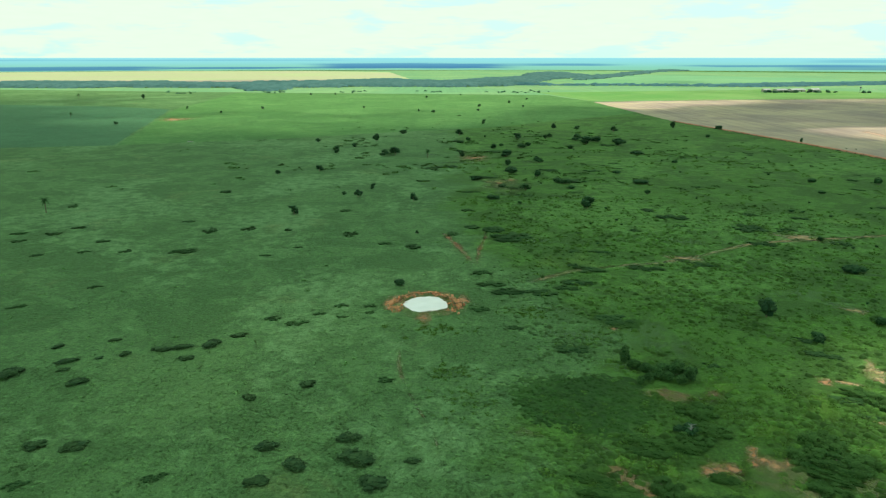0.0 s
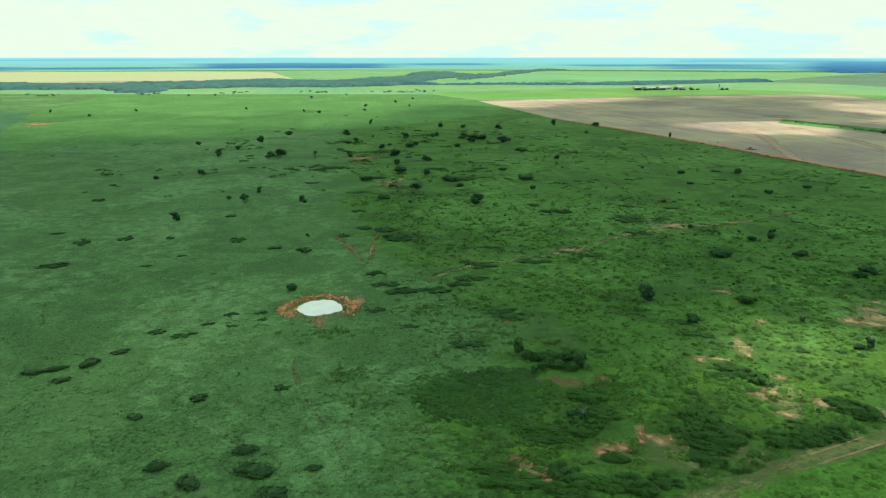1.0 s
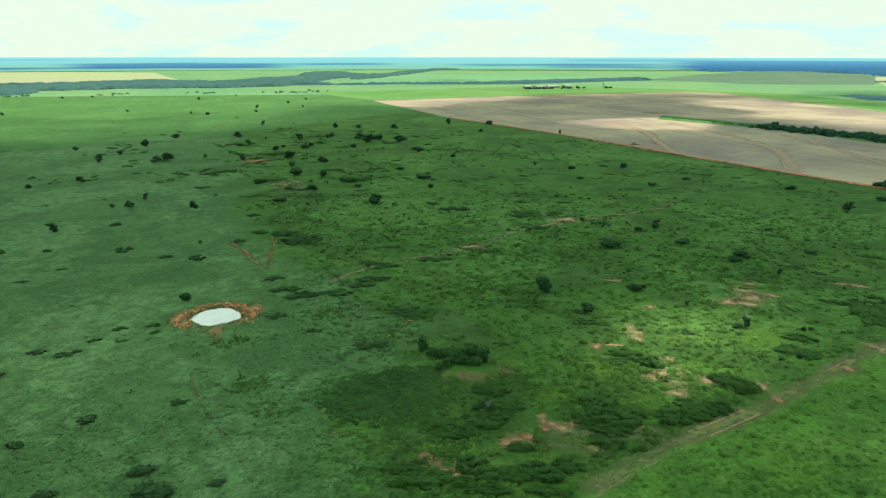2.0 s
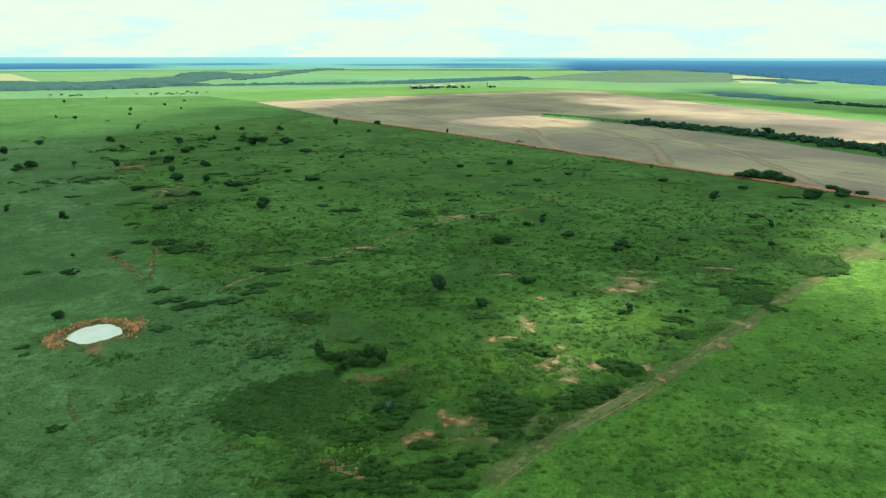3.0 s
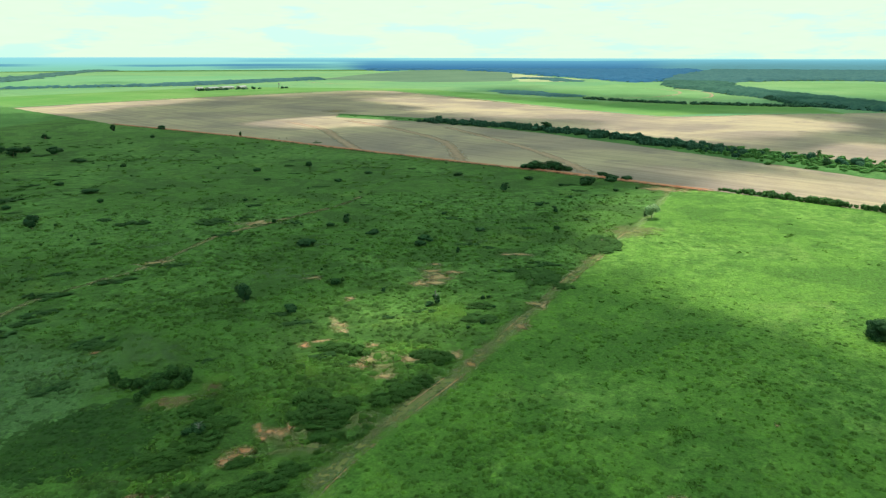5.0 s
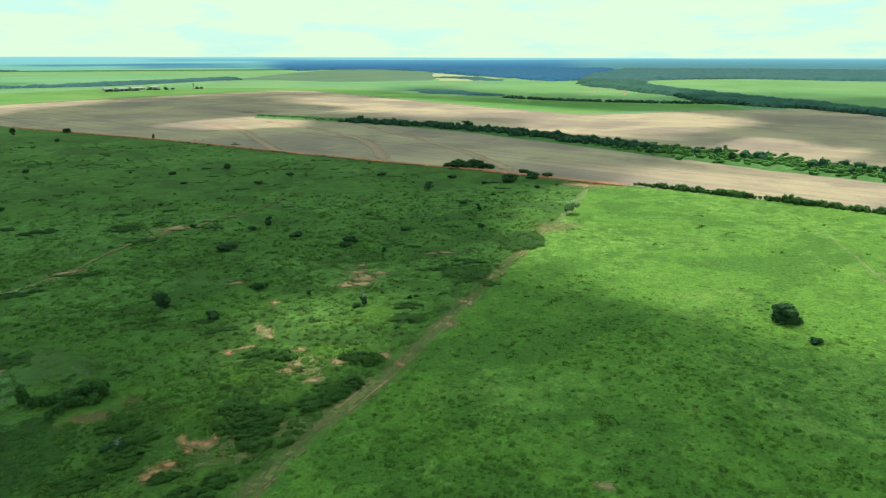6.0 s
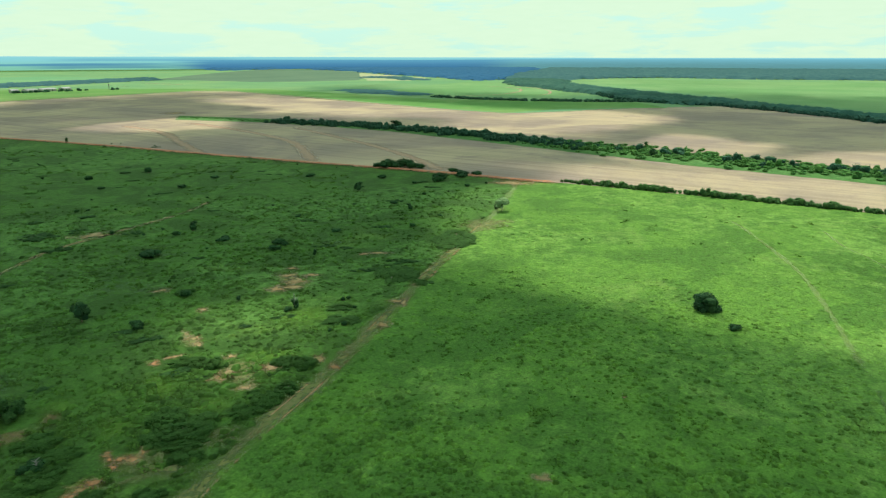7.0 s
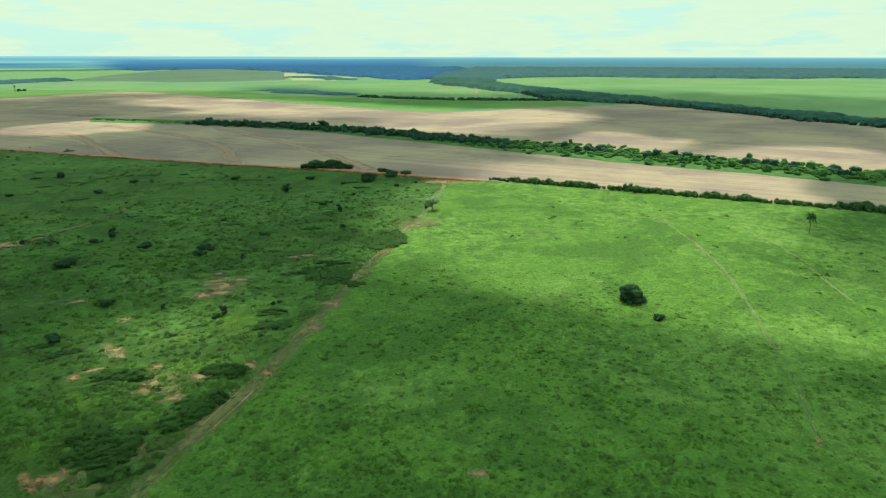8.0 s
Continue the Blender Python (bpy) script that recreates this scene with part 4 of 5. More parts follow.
put_all(TREES, ((-78.7, 356.1, 4.9, 5), (-66.4, 689.2, 6.9, 8.1), (-49.4, 579.2, 7.7, 5.8), (-40.4, 586.2, 9.7, 7.4), (-43.2, 757.9, 9.4, 4.2), (-122.6, 679.7, 4.6, 4.4), (-89.8, 498.7, 5.9, 4.8),
        (-116.4, 483.6, 3.7, 3.8), (-92, 597, 6, 6.6), (-82.2, 639.9, 4.8, 4.2), (17.4, 735.4, 7.9, 7.3), (60.6, 1176.3, 6.8, 5.8), (50.8, 870.7, 4.8, 5.8), (-14.5, 1053.6, 6.1, 5.2), (74.6, 704, 8.8, 6.5),
        (127.5, 800.7, 5.6, 7.4), (268.3, 813.8, 5.2, 7.8), (79.1, 370.2, 7.6, 7.8), (-16.9, 388.7, 4.4, 5.3), (-50.5, 403.6, 4.8, 4.4), (-44.1, 427.3, 3.2, 4), (48.9, 488.6, 9, 5.4), (51.4, 423.5, 7.1, 4.5)),
        "trees of the west pasture", tree_size)
put_all(TREES, ((14.7, 575.8, 6.7, 5.8), (103.3, 206.3, 5.8, 7.2), (198.8, 279, 3.8, 4.1), (315.4, 276.7, 6.2, 6.4), (291.8, 219.6, 2.8, 3.5), (272.3, 827.1, 5.7, 7.2), (314.8, 792.8, 9.8, 5.6),
        (143.5, 181.1, 2, 2), (198.5, 199, 1.6, 2.7), (165.9, 652.7, 12.2, 7.8), (190.5, 775.7, 7.9, 6), (153.5, 800.7, 8.1, 4.7), (136.7, 661.4, 12.3, 7.9), (150.4, 679.7, 9.2, 6.4),
        (132.7, 689.2, 9.3, 7), (109.4, 714.2, 4.4, 5.4), (633.5, 494, 12, 9), (570, 176, 6.5, 7), (148.7, 159.6, 2.8, 3.4), (74.2, 543.6, 5.9, 5.1), (52.5, 575.8, 8.6, 5.8), (-59.6, 408.9, 2.6, 2.8), (-12.2, 313.7, 1.7, 1.9), (-404.5, 863.1, 6.3, 4.2),
        (-605.9, 1423.9, 7.6, 8.9), (120.5, 1280.4, 5.3, 5.3)), "trees of the scrub pasture", tree_size)
scatter = random.Random(5)
put_all(TREES, [(scatter.uniform(-420, 200), scatter.uniform(1000, 1600), scatter.uniform(3, 6), scatter.uniform(3, 5)) for i in range(12)], "far paddock trees", tree_size)

# The clump beside the dark grass, and the trees that stand alone in the sown pasture.
shelve(TREES)
lone = build_tree(7.8, 8.4, 21, LEAF_TREE, "tree", "dense round dark green tree alone in bright grass", 2600, 0.32, -0.12, 18)
lone.matrix_basis = pose(223.4, 47.6, 0, 0, 0, 40) @ Matrix.Diagonal((1.06, 1.06, 0.78, 1))
pale = build_tree(7.0, 8.2, 22, LEAF_PALE, "tree", "pale open-crowned tree at the end of the track", 1000, 0.5, 0.14, 10)
pale.matrix_basis = pose(316.2, 176.2, 0, 0, 0, 10)
for x, y, h, s in ((-212.2, 360.2, 8.9, 1), (355.2, -3.4, 10.7, 2), (-513, 962.8, 8, 3), (-12.6, 569, 7.6, 4), (-707, 1366, 14, 5), (602.8, 193.7, 8.5, 6)):
    palm = build_palm(h, s, "tall palm with a thin trunk and feathery crown")
    palm.matrix_basis = pose(x, y, 0, 0, 0, 37 * s)
for x, y, h, s in ((148.7, 159.4, 5.4, 1), (54.5, 134.8, 2.9, 2), (634, 497, 11, 3)):
    snag = build_dead_tree(h, s, "bare grey dead tree with broken limbs")
    snag.matrix_basis = pose(x, y, 0, 0, 0, 50 * s)


def bush_size(x, y, w, h):
    return pose(0, 0, 0, 0, 0, random.uniform(0, 360)) @ Matrix.Diagonal((w, w, h, 1))


def low_size(x, y, w, d):
    """Width across the way from the hovering point, depth along it."""
    return pose(0, 0, 0, 0, 0, -math.degrees(math.atan2(x, y))) @ Matrix.Diagonal((w, d, min(2.6, 0.25 + 0.22 * min(w, d)), 1)) @ pose(0, 0, 0, 0, 0, random.choice((0, 90, 180, 270)))


def flat_size(x, y, w, d):
    return low_size(x, y, w, d) @ Matrix.Diagonal((1, 1, 0.55, 1))


def weedy_size(x, y, w, d):
    return low_size(x, y, w, d) @ Matrix.Diagonal((1, 1, 0.42, 1))


BUSHES = [build_bush(s, LEAF_BUSH, "bush", "dark green rounded bush in the grass", 420, 0.085, 9, 0.0) for s in (31, 32, 33)]
put_all(BUSHES, ((-15.6, 238, 5.4, 2.9), (109.5, 186.3, 4.2, 2.8), (135.8, 199.8, 4.6, 3), (379.3, 258.5, 13, 5.4), (399.8, 320.1, 17, 7.7), (406, 310.8, 15.3, 8.2), (409.8, 297.6, 10, 4.3), (402, 315, 14, 6.5), (396, 327, 11, 4.5), (407, 304, 12, 5.5), (394, 252, 8, 3), (410, 270, 9, 3.4), (408, 262, 7, 3),
        (402.9, 255.2, 11.9, 3.6), (406.6, 246.3, 9.5, 4), (349.2, 674.5, 3.1, 6), (158.8, 254.4, 9.2, 3.5), (274.9, 719.4, 5.7, 4.5), (211.2, 36.2, 5.2, 1.9), (203.2, 226.2, 6.7, 2.6),
        (163.5, 151.7, 1.9, 1.8), (194.8, 218.6, 7.5, 2.6), (192, 249.2, 6.9, 2.2), (129, 449.6, 13.2, 3), (28.6, 398.5, 10, 2.6), (80.6, 449.6, 9.9, 4), (23.5, 464.9, 7, 3.1), (146.5, 160.5, 4, 1.5), (54.8, 135.6, 4.6, 2.4), (52.4, 136.4, 3, 1.7)),
        "bushes in the pasture", bush_size)
put_all(BUSHES, ((25.3, 688.9, 6.8, 4.8), (17, 670.1, 6.6, 2.9), (43.7, 724.3, 3, 2.5), (46, 631.4, 7.3, 4.9), (54.6, 648.1, 4.3, 3.4), (52.8, 579, 9.6, 7.1), (49.6, 528.6, 6.2, 5.5), (49.8, 498.5, 10, 4.8), 
        (71.7, 635.5, 10.6, 5), (80, 648.1, 7.6, 4.5), (76.5, 543.4, 6.4, 4.3), (104.6, 708.7, 4.1, 5.6), (116, 627.3, 6.3, 4.4), (147.4, 684.1, 8.1, 5.5), (168.3, 593.1, 14.3, 2.7), (182.8, 540.4, 5.7, 3), 
        (123.5, 488.4, 5.9, 3.1), (124, 412.3, 4.3, 3.4), (75.6, 453.7, 8.4, 3.6), (81, 431.1, 5.9, 2.7), (65.4, 476.3, 5.6, 5.5), (20.7, 462.5, 6.9, 3.6), (38.5, 437, 7.3, 2.3), (28, 400.1, 4, 2.1)),
        "bushes of the hilltop", bush_size)
put_all(BUSHES, ((43.6, 383.8, 3.2, 2), (229.2, 481.1, 2.2, 2.3), (231.5, 414.1, 5.5, 2.1), (186.9, 361.5, 3.4, 1.8), (284.9, 445.2, 6.1, 5.5), (170.3, 301.3, 2.9, 2.8), (73.3, 333, 1.7, 1.5), (88.4, 331.8, 1.4, 1.2), 
        (245.1, 452.3, 6.8, 3.6), (262.7, 377.6, 7.7, 2.4), (298, 390.6, 8.2, 2.1), (196.5, 276.2, 3.4, 3.6), (186.3, 276, 5.1, 2.4), (158, 256.4, 5.6, 2.7), (195.8, 252.2, 4.3, 2), (338.4, 339, 8, 2.9), 
        (245.3, 256.9, 3.6, 1.6), (233.7, 219, 6, 1.7), (202.5, 220.9, 4.6, 2.1), (299.2, 236.6, 5.1, 2), (291.3, 218.6, 3.1, 3.2), (261.1, 195.2, 3.9, 2.3), (288, 197, 2.9, 1.5), (357.3, 265, 4.4, 2.3)),
        "bushes of the scrub", bush_size)
put_all(BUSHES, ((370.6, 256.4, 9.8, 4.7), (330.5, 237.3, 3.4, 1.8), (367.2, 229.9, 4.3, 2.3), (382.6, 225.4, 2.2, 1.9), (317.5, 180.8, 2.5, 3.9), (361.9, 295, 7.8, 2.9), (110.2, 188.8, 4.6, 2.4), (166, 151.4, 1.6, 1.4), 
        (147.2, 136.4, 2.5, 1.7), (141.2, 137.1, 1.7, 1.1), (160.3, 143.8, 1.5, 1.2), (142.4, 217.9, 1.3, 1.4), (198.6, 199.7, 1.4, 1.8)),
        "bushes of the scrub", bush_size)
put_all(BUSHES, [(scatter.uniform(60, 380), scatter.uniform(230, 640), scatter.uniform(1.0, 2.4), scatter.uniform(0.7, 1.4)) for i in range(60)], "small scattered bushes", bush_size)
shelve(BUSHES)
CLUMP = [build_bush(q, LEAF_CLUMP, "bush", "tall rounded green bush in a dense clump", 1500, 0.062, 9, 0.0) for q in (35, 36, 37)]
put_all(CLUMP, ((49.4, 172.8, 3.9, 5.1), (50.9, 168.3, 4.1, 3.3), (53.5, 166.6, 3.8, 3), (55.3, 163.7, 4.1, 3), (57.7, 161.6, 4, 2.9), (61.3, 164.6, 5.4, 4.7), (63.6, 161.9, 4.4, 4), (60.6, 159.8, 4, 2.9), 
        (50.2, 159.7, 2.7, 2.6), (53.3, 161.9, 3.4, 2.3), (58, 166.8, 4.8, 2.7)),
        "clump of rounded bushes", bush_size)
shelve(CLUMP)

LOW = [build_bush(s, LEAF_LOW, "low_shrub", "low flat dark green shrub patch in grazed grass", 620, 0.055, 12, 0.6, "shrub") for s in (41, 42, 43)]
put_all(LOW, ((-66.7, 184.2, 6.3, 7.4), (-60.8, 190.9, 6, 3.4), (-74.2, 182.1, 7.7, 4.2), (-80, 180.6, 7.7, 4.2), (-70.7, 174.8, 5.4, 3.6), (-102, 172.6, 7.4, 4.1), (-113.1, 164.6, 8.1, 8.1),
        (-93.4, 160.3, 6.3, 4.5), (-101.1, 167.5, 4.2, 2.3), (-88.7, 177.5, 3.9, 3.9), (-94.8, 175, 2.5, 2.2), (-96.5, 186.8, 5.2, 2.8), (-110.3, 182.6, 4.1, 3.7), (-34.2, 159, 4.8, 4.3),
        (-37.1, 129.7, 6.2, 5), (-30.1, 123, 6.1, 6.2), (-36.6, 117.4, 6.3, 4.1), (-20.1, 133.1, 6.7, 5.1), (-17.7, 125.4, 10.3, 7.1), (-13.6, 116.8, 6.8, 5.9), (-6.5, 124.8, 4.4, 2.7),
        (-47.3, 151.8, 4.4, 4.1), (-87.1, 130.4, 5.8, 4.5), (-78.9, 129.9, 7.3, 4.9)), "low shrub patches", low_size)
shelve(LOW)
LOW = [build_bush(s, LEAF_MID, "low_shrub", "low spreading green shrub patch in grazed grass", 1050, 0.062, 14, 0.5, "shrub", False) for s in (44, 45, 46)]
put_all(LOW, ((-83, 116.1, 5.1, 2.8), (-57.1, 118.9, 4.8, 2.6), (-40.1, 209.4, 4.5, 2.5), (-33.8, 216.7, 4.6, 3.6), (-24.4, 216.7, 3.8, 3.3), (-23.7, 210.4, 3.3, 2.7), (-53.9, 205.2, 5.2, 4),
        (-45.7, 201, 6.9, 3.8), (-32.2, 206.5, 4, 2.2), (-112, 320.1, 6.9, 10.7), (-110.9, 283.4, 11.9, 6.5), (-135.9, 283.6, 5.9, 4.6), (-152.9, 282.8, 5.4, 3.7), (-153.6, 300.6, 6.3, 4.2),
        (-183.1, 314, 7.3, 6.1), (-199.8, 315.1, 7.5, 5), (-191.7, 300.6, 6, 4.4), (-170.4, 277.6, 5.5, 3.6), (-125.9, 236.3, 5, 2.8), (-141.8, 215.7, 5.8, 3.2), (-94.1, 323.8, 8, 7.2),
        (-128.4, 339.7, 6.7, 4.2), (-177.4, 326.3, 6.2, 5.3), (-26.2, 296.6, 6.6, 4.7)), "low shrub patches", flat_size)
put_all(LOW, ((-12.9, 291.5, 6.9, 8.3), (-43.5, 313.5, 6.4, 9.8), (-53.2, 364.9, 6.2, 6.3), (-74.4, 277.7, 4.9, 2.7), (-74.5, 321.9, 3.9, 4.4), (-63.2, 290.3, 4.5, 2.5), (14.4, 327.3, 7.7, 7.2),
        (24.4, 321.3, 9.8, 9.2), (30, 304.9, 18.2, 12.3), (15.4, 252.9, 7.4, 6.1), (17.8, 239.1, 10, 6.1), (21.6, 230.2, 11.2, 6.2), (11.9, 213.3, 6.4, 5.2), (22.2, 197.2, 5.3, 2.9),
        (36.6, 181, 9.9, 7), (54.7, 203.7, 11.8, 8.9), (-14.8, 161.7, 4.2, 3.2), (49.1, 241, 12.7, 7), (35.1, 229.8, 12.1, 6.7), (-133.8, 418.7, 7.3, 7.1), (-206.1, 376.5, 5.7, 9.2)),
        "low shrub patches", flat_size)
rough = []
while len(rough) < 60:
    x, y = scatter.uniform(25, 390), scatter.uniform(130, 620)
    if y > 45 + 0.46 * x + 40 and wob(x, y, 0.014, 6.0) + scatter.gauss(0, 0.35) > 0.05:
        rough.append((x, y, scatter.uniform(4, 11), scatter.uniform(2.5, 7)))
put_all(LOW, ((47.6, 609, 15.2, 15.6), (-8.4, 511.3, 10.2, 11), (2.1, 521.3, 17.3, 13.7), (27, 470.6, 19.6, 11.3), (77.2, 503.6, 16.9, 8.7), (44.6, 432.4, 10.9, 8), (87.9, 458.2, 19.4, 12.9), (105.7, 732.8, 18.3, 18.2), 
        (14.5, 689.3, 13.7, 15.8), (108.6, 500.8, 12.8, 8.8), (154.6, 653.4, 13.3, 15), (-13.4, 458.4, 9.9, 7.1), (15.2, 419.6, 14, 6), (48.9, 407.4, 10.3, 5.8)),
        "low shrubs of the hilltop", weedy_size)
put_all(LOW, rough, "low shrubs in the scrub", flat_size)
put_all(LOW, ((24.8, 322.5, 9.8, 11.4), (32.9, 308.4, 15.8, 12.6), (4.2, 313.7, 5.8, 8.6), (13.5, 365.8, 6.8, 7.2), (118.8, 348, 15.4, 10.2), (147.9, 323.6, 18, 16.4), (140.9, 295.4, 12.2, 8.1), (177.3, 295.4, 7.5, 7.7), 
        (112.3, 365.8, 6.4, 7.8), (56.4, 256.6, 13.5, 7.7), (79.1, 258.8, 13.9, 6.5), (43.9, 234.8, 10.3, 5.2), (103, 263.4, 12.1, 5.3), (24.2, 231.1, 10.1, 6.2), (252.6, 207.1, 11, 4.6), (210.8, 163.3, 13.7, 6.4), 
        (193.4, 168.5, 8.8, 4.4), (105.6, 177.1, 10.9, 4.5), (210.6, 205.8, 10, 4.8), (141.5, 157.1, 7.4, 3.1)),
        "low shrubs in the scrub", flat_size)
shelve(LOW)

THICKETS = [build_bush(s, LEAF_DARK, "thicket", "dense green scrub thicket of tangled shrubs", 3400, 0.042, 24, 0.4, "thicket", False) for s in (51, 52, 53)]
put_all(THICKETS, ((59.4, 144.3, 10.1, 7.5), (59.7, 136.3, 11.1, 6), (55.1, 132.4, 8.1, 4.7), (45.9, 130, 14.4, 6.2), (42.4, 127.6, 10.3, 3.8), (52.5, 129.4, 6.6, 4.5), (33.5, 112.3, 16.3, 6), (29.6, 118, 9.6, 3.7), 
        (43.2, 114.8, 6, 7.1), (44.6, 110.8, 7.1, 5.4), (50.4, 110, 8.3, 6.2), (55.9, 108.3, 9.6, 6.3), (61.5, 108.9, 7.3, 5), (54.9, 118.2, 6.3, 3.7), (42.9, 106.5, 9.2, 3.4), (54.1, 102.4, 9.2, 3.5), 
        (81.1, 130, 9.9, 9.9), (79.4, 122.1, 10.9, 8.2), (74.2, 126.2, 5.5, 7.3), (85.2, 123.7, 7, 9.6), (77, 118.3, 9.3, 3.7), (73.7, 114.3, 7.5, 6)),
        "scrub thickets", low_size)
put_all(THICKETS, ((93.1, 118.7, 8.4, 6.6), (100.2, 119.2, 8.6, 7.5), (106.5, 119.3, 5.9, 6.1), (100.8, 123.2, 7.3, 4.4), (102.2, 153.8, 9.9, 5.6), (105, 147.9, 8.1, 7.6), (106.8, 143.6, 3.2, 4), (118.3, 131.2, 8, 6.5), 
        (118.9, 127.4, 9.4, 7.6), (112.4, 127.6, 6.2, 3.7), 
        (137.7, 202.8, 7.2, 7)),
        "scrub thickets", low_size)
put_all(THICKETS, ((196.7, 156.4, 13, 23.1), (198, 150.4, 10.7, 18.9), (199.7, 163.9, 8.9, 10.8), (194.1, 140.6, 8.3, 7.1), (245.3, 165.5, 15.1, 26), (254.8, 164.9, 15.5, 29.1), (250.7, 158.6, 10.1, 15.7)),
        "low weedy thickets", weedy_size)
put_all(THICKETS, ((148.5, 141.1, 8.3, 9.38), (151.7, 137.5, 7.2, 8.26), (157.5, 147.9, 9.5, 6.44), (50.8, 204.4, 3.7, 7.42), (56.5, 198.8, 9.1, 7.14), (60.4, 202.3, 3.7, 6.16)), "low weedy thickets", weedy_size)
shelve(THICKETS)


# ---- far woods and hedges ----
def woodland(name, spots, leaf, label, per, size, seed, category="woods", flat=0.2, solid=True):
    """Many crowns joined: spots are (x, y, width, height)."""
    rng = np.random.default_rng(seed)
    vs, fs, base = [], [], 0
    for x, y, w, h in spots:
        blobs = [(x + rng.normal() * w * 0.16, y + rng.normal() * w * 0.16, h * (0.12 + 0.46 * rng.random()), w * (0.30 + 0.12 * rng.random()), w * (0.30 + 0.12 * rng.random()), h * 0.42) for i in range(4)]
        v, f = leafy_lumps(blobs, per, size * w, rng, flat) if solid else leaf_cloud(blobs, per, size * w, rng, flat + 0.4, 0.3)
        vs.append(v)
        fs.append(f + base)
        base += len(v)
    return tagged(new(name, quick_mesh(name, np.concatenate(vs), np.concatenate(fs), leaf)), label, category, kind="stuff")


def along(line, spread, gap, width, height, seed, tall=0.0):
    """Spots strewn along a line."""
    r = random.Random(seed)
    out = []
    for p in resample(line, gap):
        n = 1 + int(spread / (width * 0.9))
        for i in range(n):
            s = r.uniform(0.7, 1.25)
            out.append((p.x + r.gauss(0, spread * 0.34), p.y + r.gauss(0, spread * 0.34), width * s, height * s * (1 + (tall if r.random() < 0.08 else 0))))
    return out


def inside(corners, count, width, height, seed):
    """Spots inside an outline."""
    r = random.Random(seed)
    xs, ys = [c[0] for c in corners], [c[1] for c in corners]
    out = []
    while len(out) < count:
        x, y = r.uniform(min(xs), max(xs)), r.uniform(min(ys), max(ys))
        odd = False
        for (ax, ay), (bx, by) in zip(corners, corners[1:] + corners[:1]):
            if (ay > y) != (by > y) and x < (bx - ax) * (y - ay) / (by - ay) + ax:
                odd = not odd
        if odd:
            s = r.uniform(0.7, 1.3)
            out.append((x, y, width * s, height * s))
    return out


def hedge_spots(line, seed):
    """Crowns of uneven size in a row, thicker in some stretches than in others."""
    r = random.Random(seed)
    out = []
    for p in resample(line, 1.9):
        lush = 0.75 + 0.55 * wob(p.x, p.y, 0.05, 2.0) + 0.35 * wob(p.x, p.y, 0.16, 4.0)
        if lush < 0.42:
            continue
        for i in range(2):
            k = lush * r.uniform(0.7, 1.25)
            out.append((p.x + r.gauss(0, 1.5), p.y + r.gauss(0, 0.8), 4.8 * k, 4.3 * k))
    return out


woodland("hedgerow", hedge_spots([(417, 187), (419, 140), (422, 67), (425, -38), (429, -300)], 1), LEAF_HEDGE, "dense dark hedgerow of uneven crowns along the field edge", 110, 0.085, 61, "hedge")
sheet("green_strip", [(560, 800), (600, 850), (640, 700), (660, 520), (652, 365), (616, 203), (588, 54), (572, -47), (560, -400), (500, -400), (511, -44), (524, 47), (543, 178), (568, 295), (603, 479), (600, 657)],
      0.14, GRASS_BRIGHT, 4, 12, "green grassy strip through the bare field", "grass")
woodland("gallery_wood", along([(606, 660), (628, 560), (628, 478), (622, 400), (606, 320), (592, 262)], 24, 3.6, 7.0, 5.2, 2, 0.5), LEAF_FAR, "dark belt of trees along a stream", 70, 0.10, 62)
woodland("gallery_wood", along([(600, 280), (596, 205), (576, 120), (566, 54), (556, -47), (540, -300)], 44, 4.6, 5.8, 2.6, 3, 1.3), LEAF_STREAM, "open belt of trees and shrubs along a stream", 50, 0.11, 63)
woodland("gallery_wood", along([(598, 250), (586, 160), (572, 80), (560, -20), (545, -250)], 24, 32, 8, 6.2, 31, 0.5), LEAF_FAR, "dark taller trees along a stream", 80, 0.10, 78)
woodland("gallery_wood", along([(586, 820), (600, 770), (610, 690)], 12, 12, 4, 1.5, 4), LEAF_STREAM, "thin start of a tree belt", 50, 0.16, 64)
woodland("edge_shrubs", along([(300, 905), (347, 668), (370, 495), (386, 380), (401, 290)], 3, 9, 2.6, 0.9, 5), LEAF_BUSH, "sparse low shrubs along the red earth bank", 24, 0.22, 65, "shrubs")


